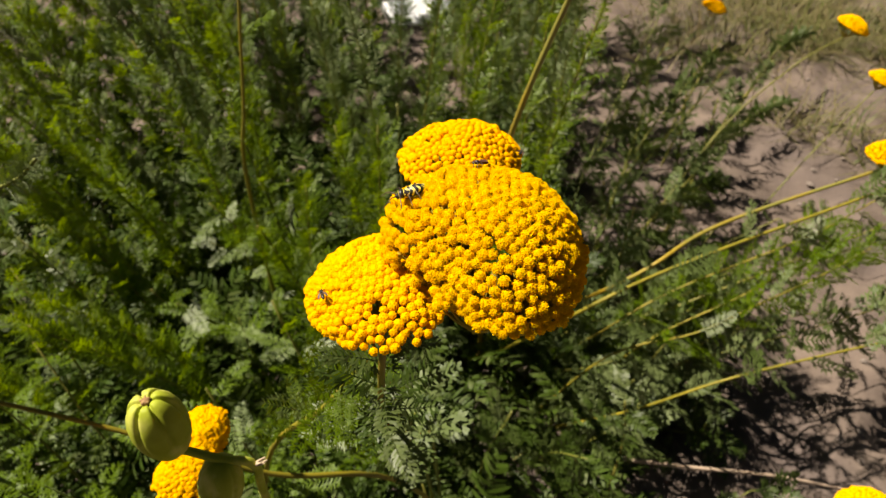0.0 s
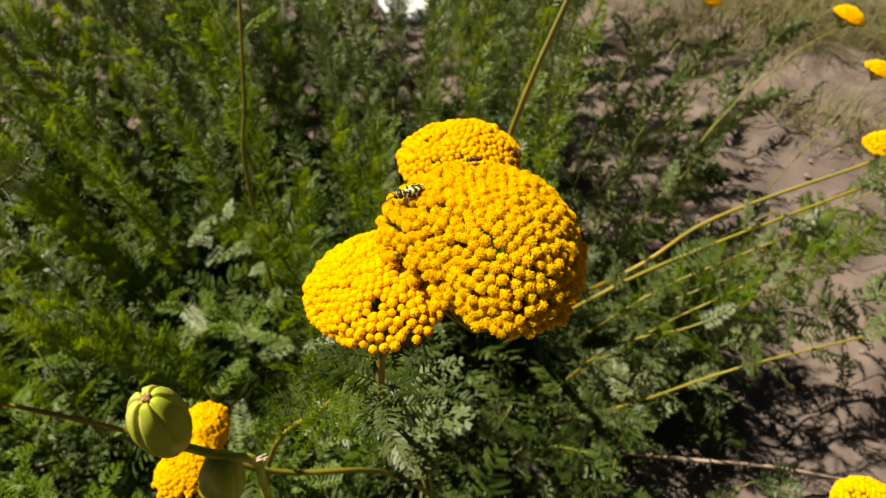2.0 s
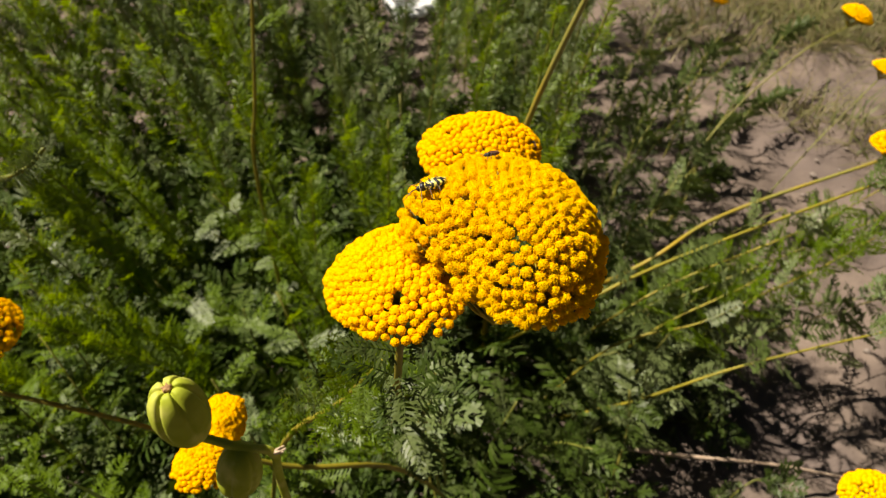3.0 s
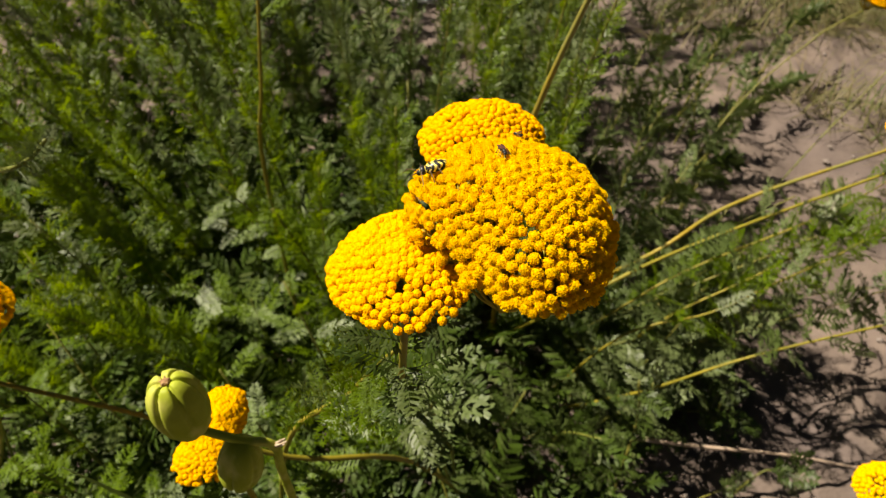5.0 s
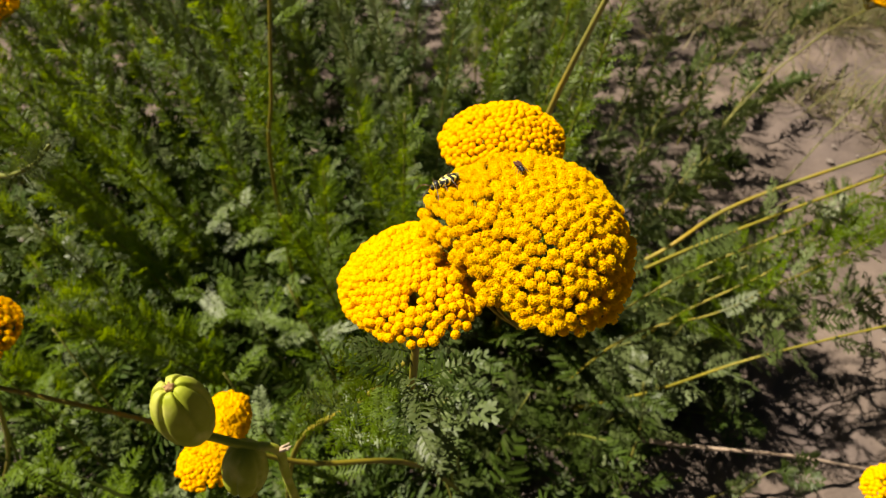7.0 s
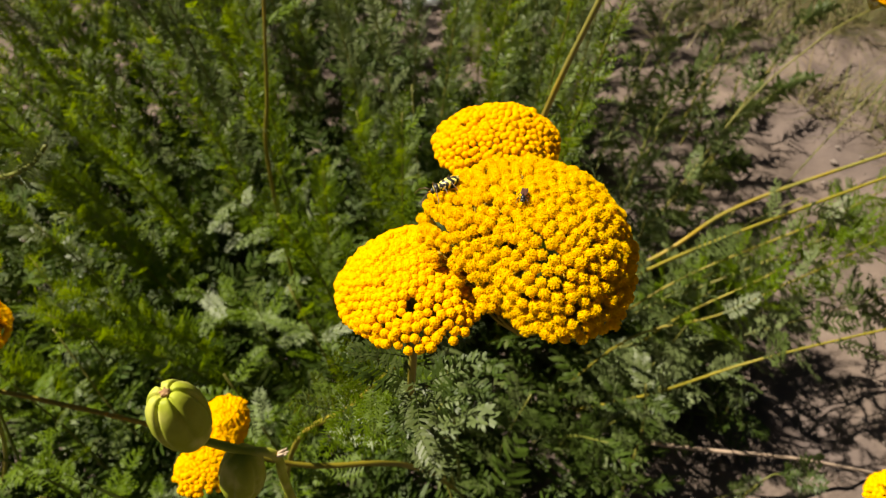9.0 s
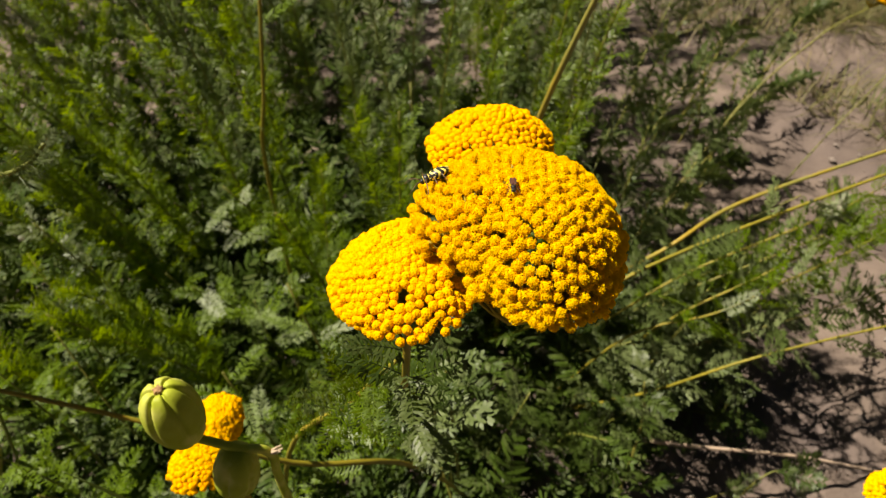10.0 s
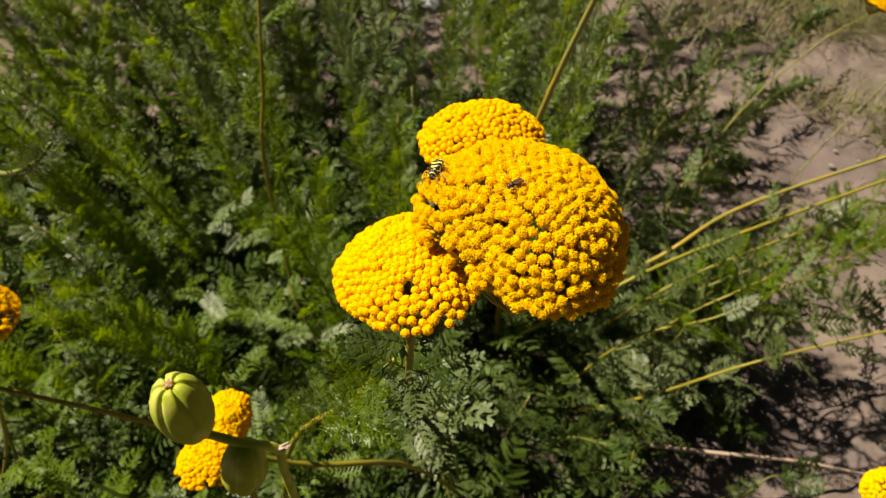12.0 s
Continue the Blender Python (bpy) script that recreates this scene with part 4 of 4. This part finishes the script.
def build_grass():
    """Thin dry and green grass beside the bed."""
    rng = random.Random(41)
    verts, faces = [], []
    for _ in range(7500):
        x, y = rng.gauss(1.0, 0.3), rng.gauss(1.3, 0.32)
        if x < 0.42 or y < 0.72 or x + y < 1.62 or noise.noise(Vector((x * 4, y * 4, 2))) < -0.22:
            continue
        a, h, lean = rng.uniform(0, 6.3), rng.uniform(0.02, 0.11), rng.uniform(0.03, 0.16)
        w = rng.uniform(0.0008, 0.0024)
        dx, dy = math.cos(a), math.sin(a)
        if x + y > 1.85 and rng.random() < 0.1:
            h, lean, w = rng.uniform(0.01, 0.04), rng.uniform(0.12, 0.28), 0.0011
        z0 = soil_height(x, y)
        k = len(verts)
        for s in (0, 0.5, 1):
            cx, cy, cz = x + dx * lean * s * s, y + dy * lean * s * s, z0 + h * s * (1 - 0.35 * s)
            ww = w * (1 - 0.85 * s)
            verts += [(cx - dy * ww, cy + dx * ww, cz), (cx + dy * ww, cy - dx * ww, cz)]
        faces += [(k, k + 1, k + 3, k + 2), (k + 2, k + 3, k + 5, k + 4)]
    data = bpy.data.meshes.new("grass")
    data.from_pydata(verts, [], faces)
    data.materials.append(GRASS)
    return tagged(new("grass", data), "thin dry straw and green grass beside the bed", "grass", kind="stuff")


build_stick()
build_white_thing()
build_grass()


# ---------------------------------------------------------------- what moves
MAIN_SWAY = ((0, 0, 0, -0), (0.5, 0.013, -0.016, 0.006), (1, 0.024, 0.012, -0.026), (1.5, 0.037, 0.034, -0.072), (2, 0.087, 0.069, -0.092), (2.5,
    0.042, 0.132, -0.073), (3, 0.127, 0.129, 0.032), (5, -0.026, 0.194, -0.089), (5.5, 0.071, 0.166, 0.044), (6, 0.203, 0.752, -0.206), (6.5, 0.013,
    0.367, 0.137), (7, 0.256, 0.537, -0.068), (9, 0.249, 0.267, 0.332), (9.5, 0.11, 0.319, 0.175), (10, 0.1, 0.18, 0.165), (10.5, -0.026, 0.252,
    -0.051), (11, 0.022, 0.272, -0.044), (11.5, 0.036, 0.248, -0.02), (12, -0.045, 0.324, -0.115))
SIDE_SWAY = ((0, 0, 0, -0), (0.5, 0.005, 0.014, -0.01), (1, -0.013, 0.11, -0.252), (1.5, -0.01, 0.141, -0.311), (2, 0.041, 0.155, -0.283), (2.5,
    0.016, 0.184, -0.198), (3, 0.128, 0.15, 0.062), (5, -0.07, 0.083, 0.065), (5.5, 0.064, 0.18, -0.051), (6, 0.119, 0.57, -0.194), (6.5, -0.016,
    0.378, -0.038), (7, 0.185, 0.473, -0.242), (9, 0.209, 0.482, -0.241), (9.5, 0.054, 0.356, -0.11), (10, 0.058, 0.177, 0.058), (10.5, -0.095, 0.159,
    -0.053), (11, -0.033, 0.222, -0.139), (11.5, 0.001, 0.252, -0.181), (12, -0.082, 0.177, -0.005))
BACK_SWAY = ((0, -0, 0, -0), (0.5, 0.101, 0.104, -0.096), (1, 0.152, 0.155, -0.037), (1.5, 0.063, 0.219, -0.16), (2, 0.149, 0.228, -0.165), (2.5,
    0.131, 0.189, 0.012), (3, 0.147, 0.385, -0.077), (5, 0.097, 0.234, -0.13), (5.5, 0.068, 0.585, -0.108), (6, 0.16, 0.783, 0.073), (6.5, 0.07,
    1.003, -0.103), (7, 0.092, 0.688, 0.055), (9, 0.104, 0.549, 0.014), (9.5, 0.138, 0.663, -0.146), (10, 0.208, 0.405, -0.03), (10.5, 0.071, 0.411,
    -0.065), (11, 0.101, 0.303, -0.126), (11.5, 0.077, 0.272, -0.098), (12, 0.022, -0.143, 0.116))
POD_SWAY = ((0, 0, 0, -0), (0.5, -0.023, 0.021, -0.225), (1, -0.094, 0.014, -0.525), (1.5, -0.079, 0.017, -0.161), (2, -0.07, 0.083, -0.41), (2.5,
    -0.034, 0.238, -0.43), (3, 0.026, 0.413, -0.793), (5, -0.05, 0.157, -0.508), (5.5, 0.054, 0.214, -0.668), (6, -0.031, 0.395, -0.598), (6.5, 0.055,
    0.189, -0.83), (7, 0.023, 0.182, -0.579), (9, 0.079, 0.176, -0.231), (9.5, -0.004, -0.038, -0.095), (10, 0.036, -0.068, -0.187), (10.5, -0.156,
    -0.087, -0.31), (11, -0.097, 0.009, -0.601), (11.5, -0.101, 0.099, -0.665), (12, -0.049, 0.152, -0.761))
LOW_SWAY = ((0, -0, -0, -0), (0.5, -0.049, 0.012, -0.061), (1, -0.14, -0.026, -0.045), (1.5, -0.104, -0.017, 0.009), (2, -0.115, 0.038, 0.121), (2.5,
    -0.11, 0.271, 0.109), (3, -0.042, 0.482, 0.302), (5, -0.063, 0.147, 0.35), (5.5, 0.046, 0.209, 0.238), (6, -0.037, 0.43, 0.389), (6.5, 0.071,
    0.143, 0.374), (7, 0.051, 0.115, 0.347), (9, 0.155, 0.128, 0.323), (9.5, 0.105, -0.135, 0.169), (10, 0.141, -0.166, 0.235), (10.5, -0.117, -0.165,
    0.105), (11, -0.057, -0.066, 0.157), (11.5, -0.119, 0.03, 0.308), (12, -0.045, 0.125, 0.352))
CORNER_SWAY = ((0, 0, 0, -0), (0.5, -0.471, 0.033, 0.056), (1, 0.195, 0.058, -0.018), (1.5, -0.139, 0.089, 0.023), (2, -0.087, -0.184, -0.004), (2.5,
    -0.186, -0.084, 0.015), (3, -0.677, 0.337, 0.102), (5, -0.681, 0.526, 0.117), (5.5, -0.428, 0.678, 0.101), (6, -0.559, 0.872, 0.131), (6.5,
    -0.302, 0.771, 0.094), (7, -0.477, 0.719, 0.11), (9, -0.116, 0.501, 0.052), (9.5, -0.404, 0.917, 0.117), (10, 0.12, 0.713, 0.042), (10.5, -0.54,
    0.559, 0.104), (11, -0.475, 0.763, 0.113), (11.5, -0.343, 0.518, 0.079), (12, -0.677, 0.572, 0.121))
SHOOT_SWAY = ((0, 0, 0), (0.5, 0.1, 0.18), (1, -0.2, 0.2), (1.5, -0.1, 0.45), (2, -0.05, 0.55), (2.5, 0.35, 0.8), (3, 0.68, 0.87), (5, 0.6, 0.9),
              (5.5, 1.1, 1.65), (6, 1.0, 1.75), (6.5, 0.8, 1.5), (7, 1.15, 1.75), (9, 1.05, 1.23), (9.5, 0.42, 0.88), (10, 1.1, 1.05),
              (10.5, 0.8, 0.87), (11, 0.55, 0.83), (11.5, 0.8, 0.65), (12, 1.08, 0.65))
EDGE_SWAY = ((0, 0.569, -1.042, -0.157), (1, 0.571, -0.956, -0.152), (2, 0.074, -0.53, -0.046), (2.5, -0.239, -0.017, 0.036), (3, 0.055, 0.479,
    0.023), (5, -0.256, -0.141, 0.031), (5.5, 0.043, -0.005, -0.007), (6, -0.181, 0.552, 0.064), (6.5, -0.146, 0.236, 0.038), (7, 0.24, 0.142,
    -0.028), (9, 0.363, -0.117, -0.064), (9.5, 0.492, -0.264, -0.094), (10, 0.617, -0.663, -0.14), (10.5, 0.271, -0.741, -0.091), (11, 0.187, -0.496,
    -0.062), (11.5, 0.033, -0.369, -0.029), (12, -0.151, -0.091, 0.018))
HIGH_SWAY = ((0, 1.566, -2.307, -0.595), (3, 1.316, -2.106, -0.519), (5, 0.183, -0.647, -0.114), (5.5, 0.169, 0.055, -0.027), (6, -0.215, -0.14,
    0.026), (6.5, 1.121, -0.014, -0.227), (7, 0.207, -0.21, -0.066), (9, 1.267, -2.109, -0.51), (12, 1.447, -2.234, -0.562))
# seconds, the place on the head at rest, and the heading in degrees
BEETLE_ON_HEAD = ((0, -0.0088, 0.0079, 0.6682, 96), (2.5, -0.008, 0.0061, 0.6689, 92), (5, -0.0098, 0.0085, 0.6673, 97), (6.5, -0.0108, 0.0105, 0.6661, 103),
                  (9, -0.0104, 0.0111, 0.6663, 104), (10.5, -0.0107, 0.011, 0.6661, 105), (11.5, -0.0108, 0.0104, 0.6662, 110), (12, -0.0113, 0.0103, 0.6657, 165))
BEE_ON_HEAD = ((0, 0.0108, 0.0205, 0.67, 85), (1.5, 0.0106, 0.0206, 0.67, 80), (2, 0.0098, 0.0204, 0.6702, 95), (2.5, 0.0086, 0.0191, 0.6706, 100),
               (3, 0.0086, 0.0199, 0.6701, 110), (5, 0.0093, 0.0085, 0.6746, 200), (7, 0.0091, 0.0083, 0.6746, 205), (9, 0.0092, -0.0028, 0.6758, 165),
               (10, 0.0093, -0.0031, 0.6758, 180), (10.5, 0.0092, -0.0029, 0.6758, 185), (11, 0.0092, -0.0032, 0.6757, 170), (11.5, 0.0092, -0.0045, 0.6755, 130),
               (12, 0.0087, -0.0056, 0.6751, 118))
FLY_ON_HEAD = ((0, -0.0351, -0.0111, 0.6471, 20), (0.3, -0.0359, -0.0096, 0.6473, 10), (0.6, -0.0362, -0.0070, 0.6481, 0), (0.9, -0.0366, -0.0058, 0.6482, 0),
               (1.2, -0.0360, -0.0051, 0.6487, -15), (1.5, -0.0354, -0.0046, 0.6491, -25), (1.82, -0.0360, -0.0035, 0.6490, 10),
               (1.98, -0.28, -0.06, 0.8, 60), (2.2, -0.6, -0.5, 1.0, 100), (12, -3, -3, 1.3, 110))
BACK_FLY = ((0, 0.0294, 0.0675, 0.6388, -30), (3, 0.0261, 0.0655, 0.6408, -20), (5, 0.0184, 0.0575, 0.6458, 80), (6.5, 0.0139, 0.0564, 0.6452, 85),
            (7.6, 0.0139, 0.0564, 0.6452, 85), (7.9, 0.35, 0.6, 0.9, 0), (12, 3, 5, 1.3, 0))


def swing(base, rows, share=1.0):
    return [(t, pose(*base, *(share * a for a in turn))) for t, *turn in rows]


def swing_at(base, rows, t):
    for (t0, *a), (t1, *b) in zip(rows, rows[1:]):
        if t0 <= t <= t1:
            s = (t - t0) / (t1 - t0)
            return pose(*base, *(p + (q - p) * s for p, q in zip(a, b)))
    return pose(*base)


def riding(base, sway, rows, center):
    """Poses of an insect from its places on a domed head at rest, carried along as the stem sways."""
    def at(t):
        for p, q in zip(rows, rows[1:]):
            if p[0] <= t <= q[0]:
                s = (t - p[0]) / (q[0] - p[0])
                return [a + (b - a) * s for a, b in zip(p[1:], q[1:])]
        return rows[-1][1:]
    times = sorted({r[0] for r in sway} | {r[0] for r in rows})
    out = []
    for t in times:
        x, y, z, heading = at(t)
        dx, dy = x - center[0], y - center[1]
        far = max(1.0, math.hypot(dx, dy) / 0.03)
        up = Vector((dx * 13 / far, dy * 13 / far, 1)).normalized()
        ahead = Vector((-math.sin(radians(heading)), math.cos(radians(heading)), 0))
        ahead = (ahead - up * ahead.dot(up)).normalized()
        m = Matrix((ahead.cross(up), ahead, up)).transposed().to_4x4()
        out.append((t, swing_at(base, sway, t) @ Matrix.Translation(Vector((x, y, z)) - Vector(base)) @ m))
    return out


def motions():
    walk(main_flower, swing(MAIN_BASE, MAIN_SWAY))
    walk(side_flower, swing(SIDE_BASE, SIDE_SWAY))
    walk(back_flower, swing(BACK_BASE, BACK_SWAY))
    walk(pod_plant, swing(POD_BASE, POD_SWAY))
    walk(low_flower, swing(low_flower.location, LOW_SWAY))
    walk(corner_flower, swing(corner_flower.location, CORNER_SWAY))
    walk(edge_flower, swing(edge_flower.location, EDGE_SWAY))
    walk(high_flower, swing(high_flower.location, HIGH_SWAY))
    for thing, share in SWAYING:
        walk(thing, swing(thing.location, SHOOT_SWAY, share))
    walk(beetle, riding(MAIN_BASE, MAIN_SWAY, BEETLE_ON_HEAD, (0.0135, -0.002)))
    walk(bee, riding(MAIN_BASE, MAIN_SWAY, BEE_ON_HEAD, (0.0135, -0.002)))
    walk(fly, riding(SIDE_BASE, SIDE_SWAY, FLY_ON_HEAD, (-0.0225, -0.0036)))
    walk(back_fly, riding(BACK_BASE, BACK_SWAY, BACK_FLY, (0.0065, 0.0661)))


motions()
